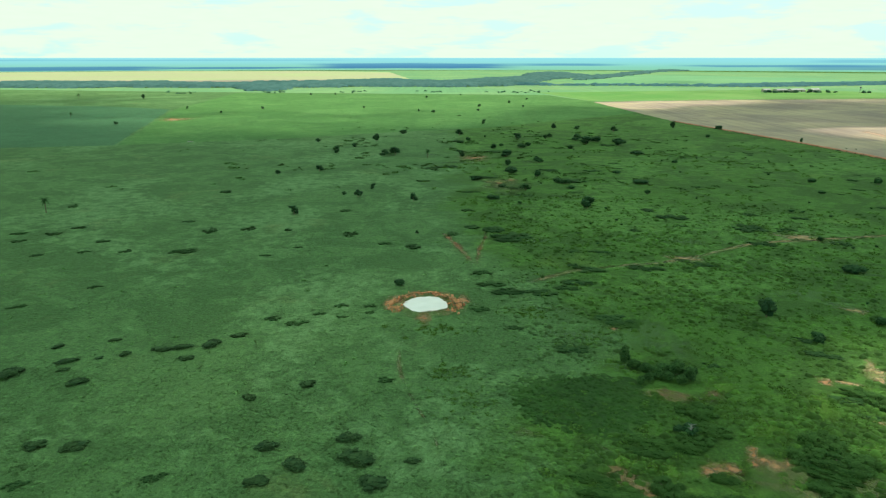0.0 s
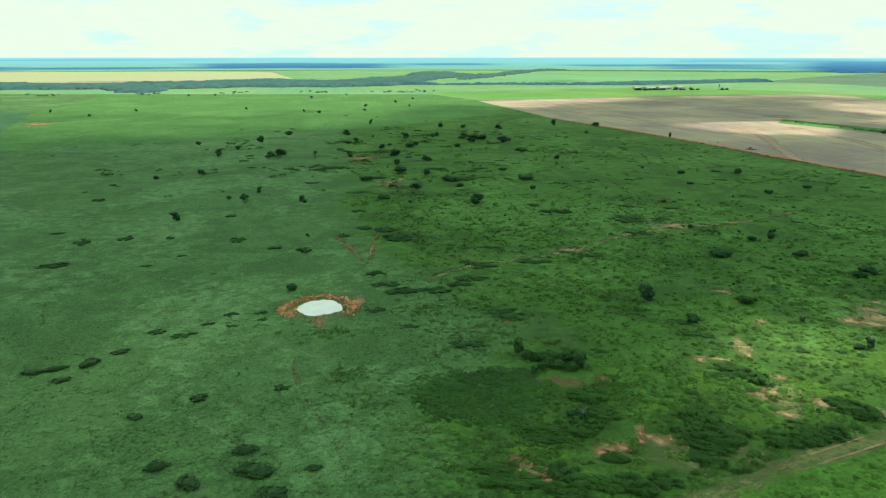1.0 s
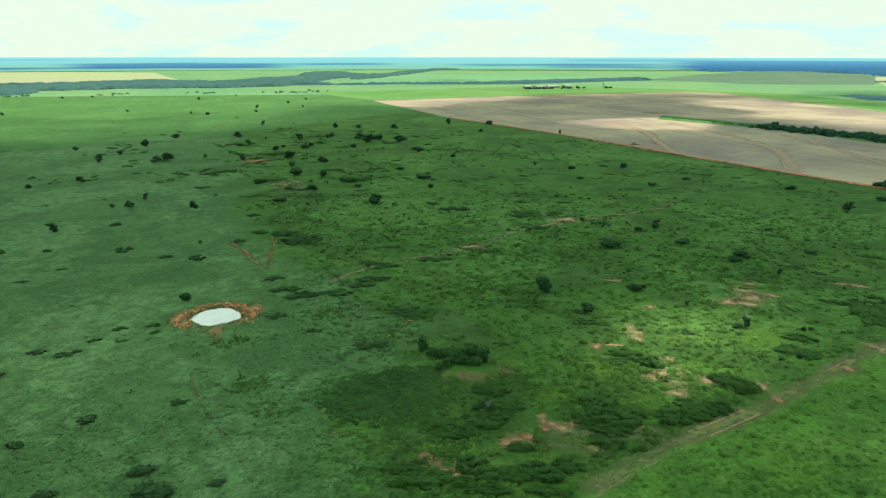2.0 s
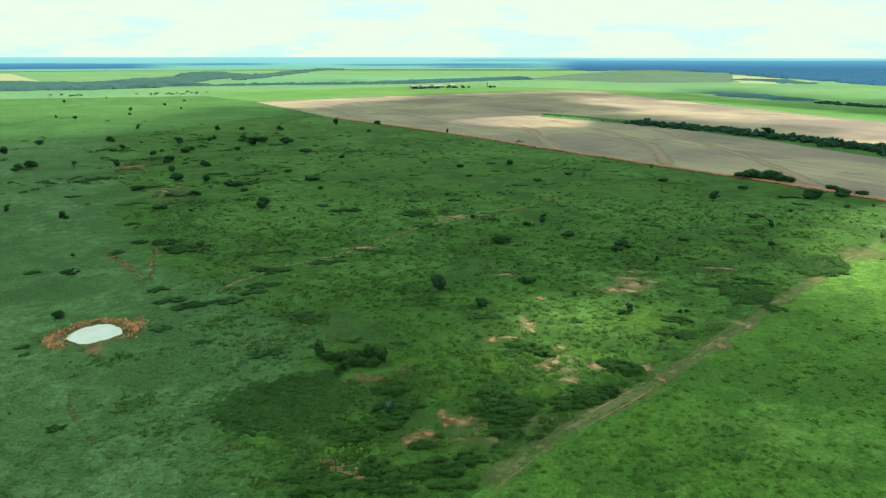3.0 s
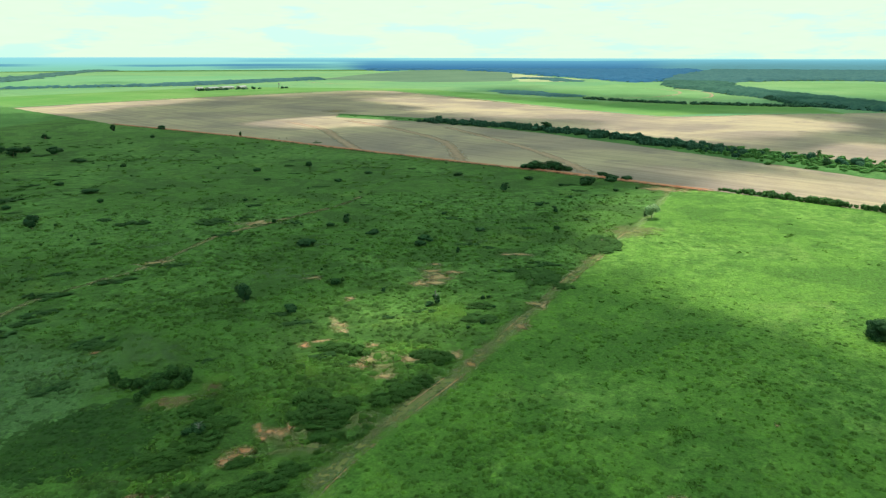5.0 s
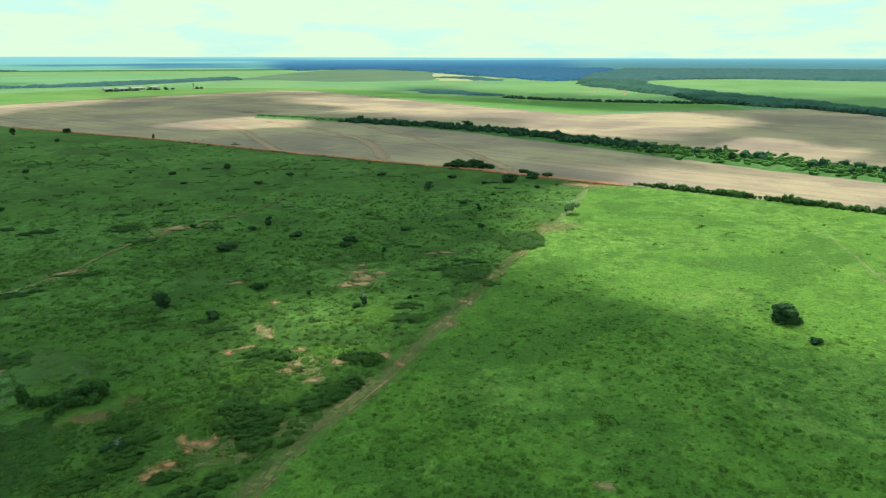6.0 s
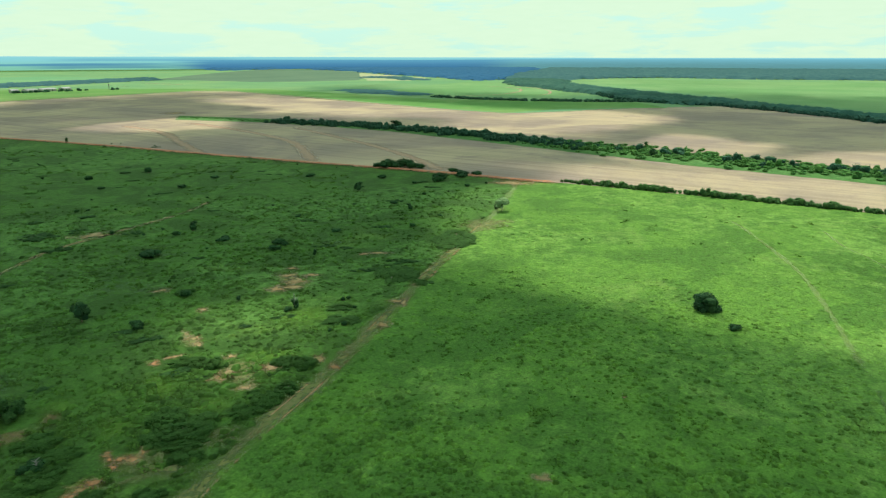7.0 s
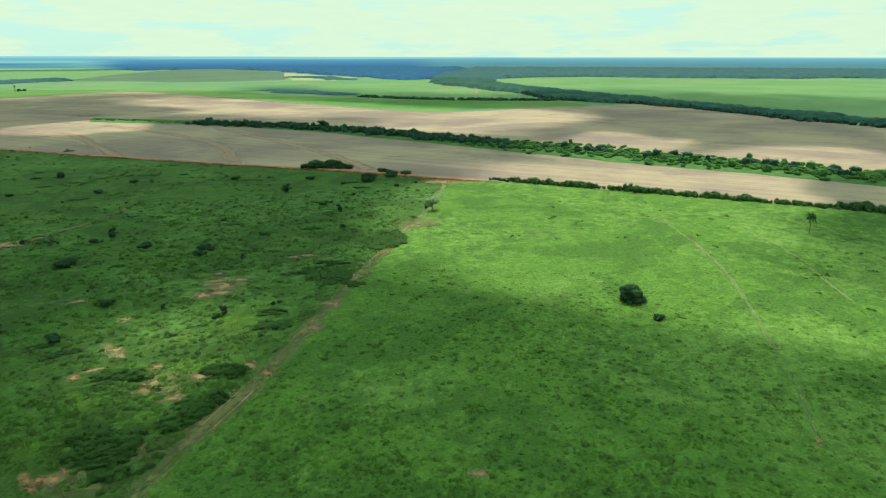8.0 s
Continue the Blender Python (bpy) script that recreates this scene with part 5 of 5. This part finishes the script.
def canopy(name, outline, height, cell, mat, label, seed, ragged=14.0):
    """The closed roof of a far forest: uneven crowns that fall to the ground at a frayed edge."""
    rng = np.random.default_rng(seed)
    xs, ys = [c[0] for c in outline], [c[1] for c in outline]
    gx, gy = np.arange(min(xs) - cell, max(xs) + 2 * cell, cell), np.arange(min(ys) - cell, max(ys) + 2 * cell, cell)
    x, y = np.meshgrid(gx, gy, indexing="ij")
    x, y = x + rng.uniform(-0.35, 0.35, x.shape) * cell, y + rng.uniform(-0.35, 0.35, x.shape) * cell
    off = np.array([[wob(p, q, 0.35 / ragged, seed) + 0.6 * wob(p, q, 1.1 / ragged, seed + 3) for p, q in zip(a, b)] for a, b in zip(x, y)])
    px, py = x + off * ragged, y - off * ragged
    within = np.zeros(x.shape, bool)
    for (ax, ay), (bx, by) in zip(outline, outline[1:] + outline[:1]):
        if ay != by:
            within ^= ((ay > py) != (by > py)) & (px < (bx - ax) * (py - ay) / (by - ay) + ax)
    core = within.copy()
    core[1:-1, 1:-1] &= within[2:, 1:-1] & within[:-2, 1:-1] & within[1:-1, 2:] & within[1:-1, :-2]
    deep = core.copy()
    deep[1:-1, 1:-1] &= core[2:, 1:-1] & core[:-2, 1:-1] & core[1:-1, 2:] & core[1:-1, :-2]
    far_in = deep.copy()
    far_in[1:-1, 1:-1] &= deep[2:, 1:-1] & deep[:-2, 1:-1] & deep[1:-1, 2:] & deep[1:-1, :-2]
    z = np.where(core, height * np.where(far_in, 1.0, np.where(deep, 0.75, 0.38)) * (0.6 + 0.42 * rng.random(x.shape) + 0.2 * off), 0.1)
    index = np.arange(x.size).reshape(x.shape)
    q = within[:-1, :-1] & within[1:, :-1] & within[1:, 1:] & within[:-1, 1:]
    faces = np.stack([index[:-1, :-1][q], index[1:, :-1][q], index[1:, 1:][q], index[:-1, 1:][q]], 1)
    used = np.unique(faces)
    back = np.zeros(x.size, int)
    back[used] = np.arange(len(used))
    verts = np.stack([x.ravel(), y.ravel(), z.ravel()], 1)[used]
    me = quick_mesh(name, verts, back[faces], mat)
    me.polygons.foreach_set("use_smooth", [True] * len(me.polygons))
    return tagged(new(name, me), label, "woods", kind="stuff")


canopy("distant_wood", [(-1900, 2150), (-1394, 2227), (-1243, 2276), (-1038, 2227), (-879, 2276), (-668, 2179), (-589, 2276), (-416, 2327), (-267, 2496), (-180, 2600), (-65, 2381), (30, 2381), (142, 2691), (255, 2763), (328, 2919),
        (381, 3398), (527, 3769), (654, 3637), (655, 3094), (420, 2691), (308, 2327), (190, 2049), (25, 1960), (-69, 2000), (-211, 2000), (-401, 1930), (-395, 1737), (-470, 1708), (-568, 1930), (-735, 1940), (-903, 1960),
        (-1019, 1900), (-1190, 1930), (-1900, 1900)], 11, 8, CANOPY_PALE, "long bluish haze-tinted belt of distant trees", 66, 30)
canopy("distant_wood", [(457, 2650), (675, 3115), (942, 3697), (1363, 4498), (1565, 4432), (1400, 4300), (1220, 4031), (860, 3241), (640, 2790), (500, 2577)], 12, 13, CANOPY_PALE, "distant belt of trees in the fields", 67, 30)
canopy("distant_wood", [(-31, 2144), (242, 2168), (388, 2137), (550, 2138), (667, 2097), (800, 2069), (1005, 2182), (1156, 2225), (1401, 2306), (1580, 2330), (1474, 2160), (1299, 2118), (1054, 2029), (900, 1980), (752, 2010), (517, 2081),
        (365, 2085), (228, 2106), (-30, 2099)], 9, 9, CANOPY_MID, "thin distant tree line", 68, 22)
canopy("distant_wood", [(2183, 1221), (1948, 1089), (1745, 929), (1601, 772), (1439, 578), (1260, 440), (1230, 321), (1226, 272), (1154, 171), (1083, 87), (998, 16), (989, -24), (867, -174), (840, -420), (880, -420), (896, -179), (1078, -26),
        (1102, 19), (1173, 95), (1246, 186), (1370, 305), (1490, 450), (1639, 593), (1834, 780), (1969, 874), (2180, 985)], 9, 5.5, CANOPY_NEAR, "broad bluish haze-tinted forest belt behind the bare field", 71, 20)
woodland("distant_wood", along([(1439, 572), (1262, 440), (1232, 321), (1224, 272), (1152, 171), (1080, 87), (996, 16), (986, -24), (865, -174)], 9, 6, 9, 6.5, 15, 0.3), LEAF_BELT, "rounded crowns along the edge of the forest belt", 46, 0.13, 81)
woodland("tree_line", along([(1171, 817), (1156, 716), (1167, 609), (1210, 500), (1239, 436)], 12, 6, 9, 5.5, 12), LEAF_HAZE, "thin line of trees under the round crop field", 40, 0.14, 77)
canopy("horizon_forest", [(2170, 1225), (2190, 1010), (2484, 985), (2731, 830), (2686, 506), (2775, 237), (2810, 65), (3021, -50), (2999, -563), (4500, -856), (4660, -70), (4550, 1039), (4200, 2044), (2960, 1560)], 13, 15, CANOPY_MID, "wide bluish haze-tinted forest reaching the skyline", 72, 50)
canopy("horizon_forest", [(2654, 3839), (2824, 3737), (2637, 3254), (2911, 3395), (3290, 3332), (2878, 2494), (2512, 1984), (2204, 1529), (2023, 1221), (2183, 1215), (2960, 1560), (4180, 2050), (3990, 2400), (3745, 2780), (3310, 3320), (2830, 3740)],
       14, 15, CANOPY_BLUE, "wide forest under the skyline, tinted dark blue for haze", 76, 50)
canopy("distant_scrub", [(1279, 1192), (1336, 1098), (1292, 963), (1215, 850), (1180, 901), (1188, 1041)], 4, 7, CANOPY_MID, "loose bluish haze-tinted scrub beside the round crop field", 73, 30)
canopy("distant_scrub", [(2080, 1880), (2230, 1700), (2090, 1480), (1960, 1400), (1930, 1480), (2080, 1690)], 6, 11, CANOPY_MID, "loose bluish haze-tinted scrub at the forest edge", 74, 40)
woodland("scrub", [q for q in inside([(12, 110), (60, 104), (140, 128), (300, 176), (396, 214), (380, 380), (340, 660), (120, 640), (-30, 520), (20, 330), (30, 210)], 3600, 3.4, 0.9, 22)
                   if wob(q[0], q[1], 0.02, 3.0) + 0.7 * wob(q[0], q[1], 0.045, 8.0) + 0.25 * math.sin(q[0] * 91.7 + q[1] * 47.3) > 0.26], LEAF_SCRUB, "low green scrub scattered through rough pasture", 46, 0.12, 77, "scrub", solid=False)
hill = random.Random(62)
woodland("hill_scrub", [q for q in ((hill.gauss(45, 120), hill.gauss(600, 130), 3 + 6 * hill.random() ** 2, 0.5 + 0.9 * hill.random()) for i in range(1500)) if wob(q[0], q[1], 0.018, 4.0) + 0.5 * wob(q[0], q[1], 0.05, 7.0) > 0.16 and q[1] > 420 and q[0] < 330],
         LEAF_DARK, "low dark scrub in drifts over the hilltop", 40, 0.12, 80, "scrub", solid=False)
brush = random.Random(61)
woodland("scrub", [(brush.gauss(cx, sx), brush.gauss(cy, sy), 0.9 + 1.8 * brush.random() ** 2, 0.35 + 0.4 * brush.random())
                   for cx, cy, sx, sy, n in ((2.4, 166.7, 3.6, 3, 50), (-0.7, 196.3, 5, 3.4, 60), (29.5, 209.8, 5, 4, 60), (50, 190, 7, 5, 60), (5, 150, 5, 4, 40), (75, 180, 8, 6, 70), (95, 142, 8, 6, 80), (140, 200, 12, 9, 90), (70, 145, 7, 5, 70), (35, 145, 7, 7, 40))
                   for i in range(n)], LEAF_SCRUB, "loose low brush in the rough pasture", 40, 0.13, 79, "scrub", solid=False)
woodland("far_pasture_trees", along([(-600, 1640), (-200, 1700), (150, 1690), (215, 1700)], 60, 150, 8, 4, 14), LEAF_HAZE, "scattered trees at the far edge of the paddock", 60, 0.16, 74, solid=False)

# ---- the farmstead ----
WALL = plain("farm_wall", (0.28, 0.27, 0.25), (0.36, 0.35, 0.32))
ROOF = plain("farm_roof", (0.13, 0.14, 0.15), (0.22, 0.23, 0.24), 0.6, 0.6)
DARK = plain("door_dark", (0.05, 0.05, 0.05), (0.10, 0.09, 0.08))


def box(bm, x0, x1, y0, y1, z0, z1):
    m = Matrix.Translation(((x0 + x1) / 2, (y0 + y1) / 2, (z0 + z1) / 2)) @ Matrix.Diagonal((x1 - x0, y1 - y0, z1 - z0, 1))
    bmesh.ops.create_cube(bm, size=1, matrix=m)


def build_shed(length, width, eave, ridge, label):
    root = tagged(new("farm_shed"), label, "shed")
    bm = bmesh.new()
    l, w = length / 2, width / 2
    prof = [(-w, 0), (w, 0), (w, eave), (0, ridge), (-w, eave)]
    ends = [[bm.verts.new((x, y, z)) for y, z in prof] for x in (-l, l)]
    bm.faces.new(ends[0])
    bm.faces.new(ends[1][::-1])
    for i in range(5):
        n = (i + 1) % 5
        bm.faces.new((ends[0][i], ends[1][i], ends[1][n], ends[0][n]))
    part("wall", bm, WALL, root)
    for s in (-1, 1):
        bm = bmesh.new()
        top, low = (0, ridge + 0.15), (s * (w + 0.8), eave - 0.15)
        vs = [bm.verts.new((x, y, z + t)) for t in (0, 0.12) for x in (-l - 0.7, l + 0.7) for y, z in (top, low)]
        for q in ((0, 1, 3, 2), (4, 6, 7, 5), (0, 2, 6, 4), (1, 5, 7, 3), (0, 4, 5, 1), (2, 3, 7, 6)):
            bm.faces.new([vs[i] for i in q])
        part("roof", bm, ROOF, root, "pale sheet-metal roof")
    for x in (-l * 0.5, l * 0.4):
        bm = bmesh.new()
        box(bm, x - 1.6, x + 1.6, -w - 0.05, -w + 0.05, 0, eave * 0.8)
        part("door", bm, DARK, root, "dark open doorway")
    return root


for x, y, l, w, turn in ((812, 1700, 34, 16, 25), (856, 1712, 42, 18, 20), (905, 1722, 30, 14, 30), (780, 1705, 18, 10, 10)):
    build_shed(l, w, 5.0, 7.5, "long farm shed with a pale metal roof").matrix_basis = pose(x, y, 0.1, 0, 0, turn)


def build_water_tower(label):
    root = tagged(new("water_tower"), label, "tower")
    for a in range(4):
        bm = bmesh.new()
        c, s = math.cos(a * math.pi / 2 + 0.8), math.sin(a * math.pi / 2 + 0.8)
        tube(bm, [(c * 1.8, s * 1.8, 0), (c * 1.3, s * 1.3, 11)], [0.18, 0.15], 6)
        part("leg", bm, DARK, root)
    bm = bmesh.new()
    tube(bm, [(0, 0, 11), (0, 0, 11.2), (0, 0, 14.4), (0, 0, 15.0)], [1.7, 2.0, 2.0, 0.4], 16)
    part("tank", bm, ROOF, root, "pale round tank")
    return root


build_water_tower("pale water tank on four tall legs").matrix_basis = pose(969, 1640, 0.1)
woodland("farm_trees", [(765 + 9 * i, 1672 + 5 * math.sin(i * 2.3), 11 + 3 * math.sin(i), 5.5 + 2 * math.sin(i * 1.7)) for i in range(19) if i not in (9, 10, 15)] + [(985, 1650, 12, 7), (1000, 1655, 10, 6)], LEAF_FAR, "dark trees round the farm sheds", 60, 0.2, 75)


def build_trough(label):
    root = tagged(new("water_trough"), label, "trough")
    bm = bmesh.new()
    for q in ((-2.4, 2.4, -0.6, -0.5, 0, 0.7), (-2.4, 2.4, 0.5, 0.6, 0, 0.7), (-2.4, -2.3, -0.5, 0.5, 0, 0.7), (2.3, 2.4, -0.5, 0.5, 0, 0.7)):
        box(bm, *q)
    part("basin", bm, WALL, root)
    bm = bmesh.new()
    box(bm, -2.3, 2.3, -0.5, 0.5, 0, 0.5)
    part("water_fill", bm, DARK, root, "dark water surface")
    return root


build_trough("pale concrete cattle trough in the paddock").matrix_basis = pose(-249, 682, 0.07, 0, 0, 10)


# ---- grass ----
def clear_of(x, y):
    """True away from the track, the pond and the bare earth."""
    keep = ((x + 5.6) / 13) ** 2 + ((y - 218) / 11) ** 2 > 1
    line = np.array(LINE)
    lx, ly = line[:, 0], line[:, 1]
    ty = np.interp(x, lx, ly)
    keep &= np.abs(y - ty) > 3.2
    way = np.array(TRAIL_LINE)
    keep &= (np.abs(y - np.interp(x, way[:, 0], way[:, 1])) > 2.2) | (x < 30) | (x > 250)
    for line in GRASS_TRAILS:
        a = np.array(line[::-1])
        keep &= (np.abs(y - np.interp(x, a[:, 0], a[:, 1])) > 1.3) | (x < a[0, 0]) | (x > a[-1, 0])
    for px, py, w, d in [(34, 149, 17, 14), (290, 170, 10, 7)] + [(a, b, 0.62 * c, 0.62 * e) for a, b, c, e in BARE]:
        keep &= ((x - px) / w) ** 2 + ((y - py) / d) ** 2 > 1
    return keep, y < ty


def grass(name, east, count, near, far, size, blades, mat, label, seed):
    """Leaning tufts strewn over a sector of the pasture, thinner with distance."""
    rng = np.random.default_rng(seed)
    r = near + (far - near) * rng.random(count) ** 1.25
    a = np.radians(rng.uniform(-36, 98, count))
    x, y = r * np.sin(a), r * np.cos(a)
    keep, right = clear_of(x, y)
    right = np.where(x < 20, False, right)
    keep &= (right == east) & (x < 405) & (rng.random(count) > ((r - near) / (far - near)) ** 1.6)
    x, y = x[keep], y[keep]
    n = len(x)
    s = size * (0.5 + rng.random(n) ** 2 * 1.3)
    v = np.zeros((n, blades, 3, 3))
    for b in range(blades):
        t = b / blades * math.tau + rng.random(n) * 2
        lean, w = s * (0.5 + 0.7 * rng.random(n)), s * 0.34
        bx, by = x + np.cos(t) * s * 0.2, y + np.sin(t) * s * 0.2
        v[:, b, 0] = np.stack([bx - np.sin(t) * w, by + np.cos(t) * w, np.full(n, 0.05)], 1)
        v[:, b, 1] = np.stack([bx + np.sin(t) * w, by - np.cos(t) * w, np.full(n, 0.05)], 1)
        v[:, b, 2] = np.stack([bx + np.cos(t) * lean, by + np.sin(t) * lean, s * (0.35 + 0.3 * rng.random(n))], 1)
    verts = v.reshape(-1, 3)
    me = quick_mesh(name, verts, np.arange(len(verts)).reshape(-1, 3), mat)
    return tagged(new(name, me), label, "grass", kind="stuff")


grass("grass_tufts", False, 40000, 95, 430, 0.32, 6, BLADE, "rough grazed grass in uneven tufts", 81)
grass("grass_tufts", True, 30000, 95, 430, 0.32, 6, BLADE_EAST, "fresh green sown grass in small tufts", 82)


def hummocks(name, x, y, r, h, mat, label, category, seed):
    """Small uneven mounds: five-sided, with a broken flat top."""
    rng = np.random.default_rng(seed)
    n = len(x)
    v = np.zeros((n, 10, 3))
    spin = rng.random(n) * math.tau
    for i in range(5):
        a = spin + i / 5 * math.tau
        for ring, (q, z) in enumerate(((1.0, 0.0), (0.55, 1.0))):
            k = q * r * (0.75 + 0.5 * rng.random(n))
            v[:, ring * 5 + i] = np.stack([x + np.cos(a + ring * 0.5) * k, y + np.sin(a + ring * 0.5) * k * 0.9, 0.06 + z * h * (0.6 + 0.7 * rng.random(n))], 1)
    tri = [t for i in range(5) for t in ((i, (i + 1) % 5, 5 + i), ((i + 1) % 5, 5 + (i + 1) % 5, 5 + i))] + [(5, 6, 7), (5, 7, 8), (5, 8, 9)]
    faces = (np.arange(n)[:, None, None] * 10 + np.array(tri)[None]).reshape(-1, 3)
    me = quick_mesh(name, v.reshape(-1, 3), faces, mat)
    me.polygons.foreach_set("use_smooth", [True] * len(me.polygons))
    return tagged(new(name, me), label, category, kind="stuff")


def hummock_field(name, east, count, near, far, mat, label, seed):
    """Hummocks over a sector of the pasture, in loose drifts."""
    rng = np.random.default_rng(seed)
    d = near + (far - near) * rng.random(count) ** 1.15
    a = np.radians(rng.uniform(-36, 98, count))
    x, y = d * np.sin(a), d * np.cos(a)
    keep, right = clear_of(x, y)
    right = np.where(x < 20, False, right)
    drift = np.array([wob(p, q, 0.025, 5.0) + 0.6 * wob(p, q, 0.09, 9.0) for p, q in zip(x, y)])
    keep &= (right == east) & (x < 405) & (drift + 0.5 * rng.normal(size=count) > -0.15)
    x, y, drift = x[keep], y[keep], drift[keep]
    n = len(x)
    rough = 1.0 if east else np.clip((x - 5) / 30, 0, 1) * 0.75 + 0.5
    r = (0.35 + 0.75 * rng.random(n) ** 2) * rough * (1 + 0.5 * np.clip(drift, 0, 1))
    return hummocks(name, x, y, r, r * (0.32 + 0.25 * rng.random(n)) * (np.clip((300 - np.hypot(x, y)) / 130, 0.3, 1) if east else np.clip((x - 5) / 30, 0.45, 1)), mat, label, "grass", seed)


hummock_field("grass_hummocks", False, 42000, 95, 420, HUMMOCK, "uneven hummocks of rough grass and low weeds", 86)
hummock_field("grass_hummocks", True, 40000, 95, 400, HUMMOCK_EAST, "small uneven hummocks of dense sown grass", 87)
dense = np.random.default_rng(89)
dx, dy = dense.uniform(14, 53, 900), dense.uniform(131, 167, 900)
within = ((dx - 34) / 17) ** 2 + ((dy - 149) / 14) ** 2 < 1
hummocks("grass_hummocks", dx[within], dy[within], dense.uniform(0.4, 1.0, within.sum()), dense.uniform(0.15, 0.4, within.sum()), GRASS_DARK, "dense dark green grass hummocks", "grass", 90)
clay = np.random.default_rng(88)
turn = clay.uniform(0, math.tau, 170)
turn = turn[(np.abs(np.cos(turn)) ** 2 + np.maximum(0, np.sin(turn)) > 0.45)]
reach = 1.52 + 0.17 * clay.normal(size=len(turn))
lump = 0.10 + 0.26 * clay.random(len(turn)) ** 2
hummocks("clay_clods", -5.6 + np.cos(turn) * 7.6 * reach, 218.4 + np.sin(turn) * 7.0 * reach, lump * 1.3, lump * 0.35 + 0.42, plain("clay_clod", (0.34, 0.125, 0.055), (0.46, 0.235, 0.130), 0.95), "loose clods of red clay round the pond", "earth", 88)


def weeds(name, east, count, near, far, leaf, label, seed):
    """Small dark weeds and seedling shrubs, each a few leaf sprays."""
    rng = np.random.default_rng(seed)
    r = near + (far - near) * rng.random(count) ** 0.9
    a = np.radians(rng.uniform(-36, 98, count))
    x, y = r * np.sin(a), r * np.cos(a)
    keep, right = clear_of(x, y)
    right = np.where(x < 20, False, right)
    clumped = np.array([wob(p, q, 0.03, 5.0) for p, q in zip(x, y)]) + 0.35 * rng.normal(size=count) > 0.28
    keep &= (right == east) & (x < 400) & clumped
    spots = [(p, q, w * 1.4, w * 0.36) for p, q, w in zip(x[keep], y[keep], 0.5 + 1.3 * rng.random(keep.sum()) ** 2.5)]
    return woodland(name, spots, leaf, label, 16, 0.24, seed, "weeds", solid=False)


weeds("weeds", True, 700, 100, 420, WEED_EAST, "small dark weeds scattered in the sown grass", 83)
weeds("weeds", False, 700, 100, 320, WEED, "small dark weeds scattered in the rough pasture", 84)


def tussocks(count, seed):
    """Broad low dark tussocks in loose drifts over the sown grass."""
    r = random.Random(seed)
    spots = []
    while len(spots) < count:
        d, a = 105 + 300 * r.random() ** 0.8, math.radians(r.uniform(50, 98))
        x, y = d * math.sin(a), d * math.cos(a)
        if x > 30 and y < np.interp(x, [p[0] for p in LINE], [p[1] for p in LINE]) - 5 and x < 402 and wob(x, y, 0.03, 15.0) + r.gauss(0, 0.4) > 0.3:
            for i in range(r.choice((1, 1, 2, 4))):
                w = 0.9 + 2.4 * r.random() ** 2
                spots.append((x + r.gauss(0, 2.6), y + r.gauss(0, 1.6), w, 0.22 + 0.14 * w))
    for cx, cy, sx, sy in ((146, 32, 3.6, 2.6), (143, 15, 3.4, 3), (164, -2, 4, 2.4), (131, 62, 2.6, 1.6), (168, 60, 3, 2)):
        for i in range(34):
            spots.append((r.gauss(cx, sx), r.gauss(cy, sy), 0.7 + 1.5 * r.random() ** 2, 0.3 + 0.25 * r.random()))
    return woodland("tussocks", spots, TUSSOCK, "low dark grass tussocks in the sown pasture", 22, 0.2, seed, "grass", solid=False)


tussocks(260, 85)
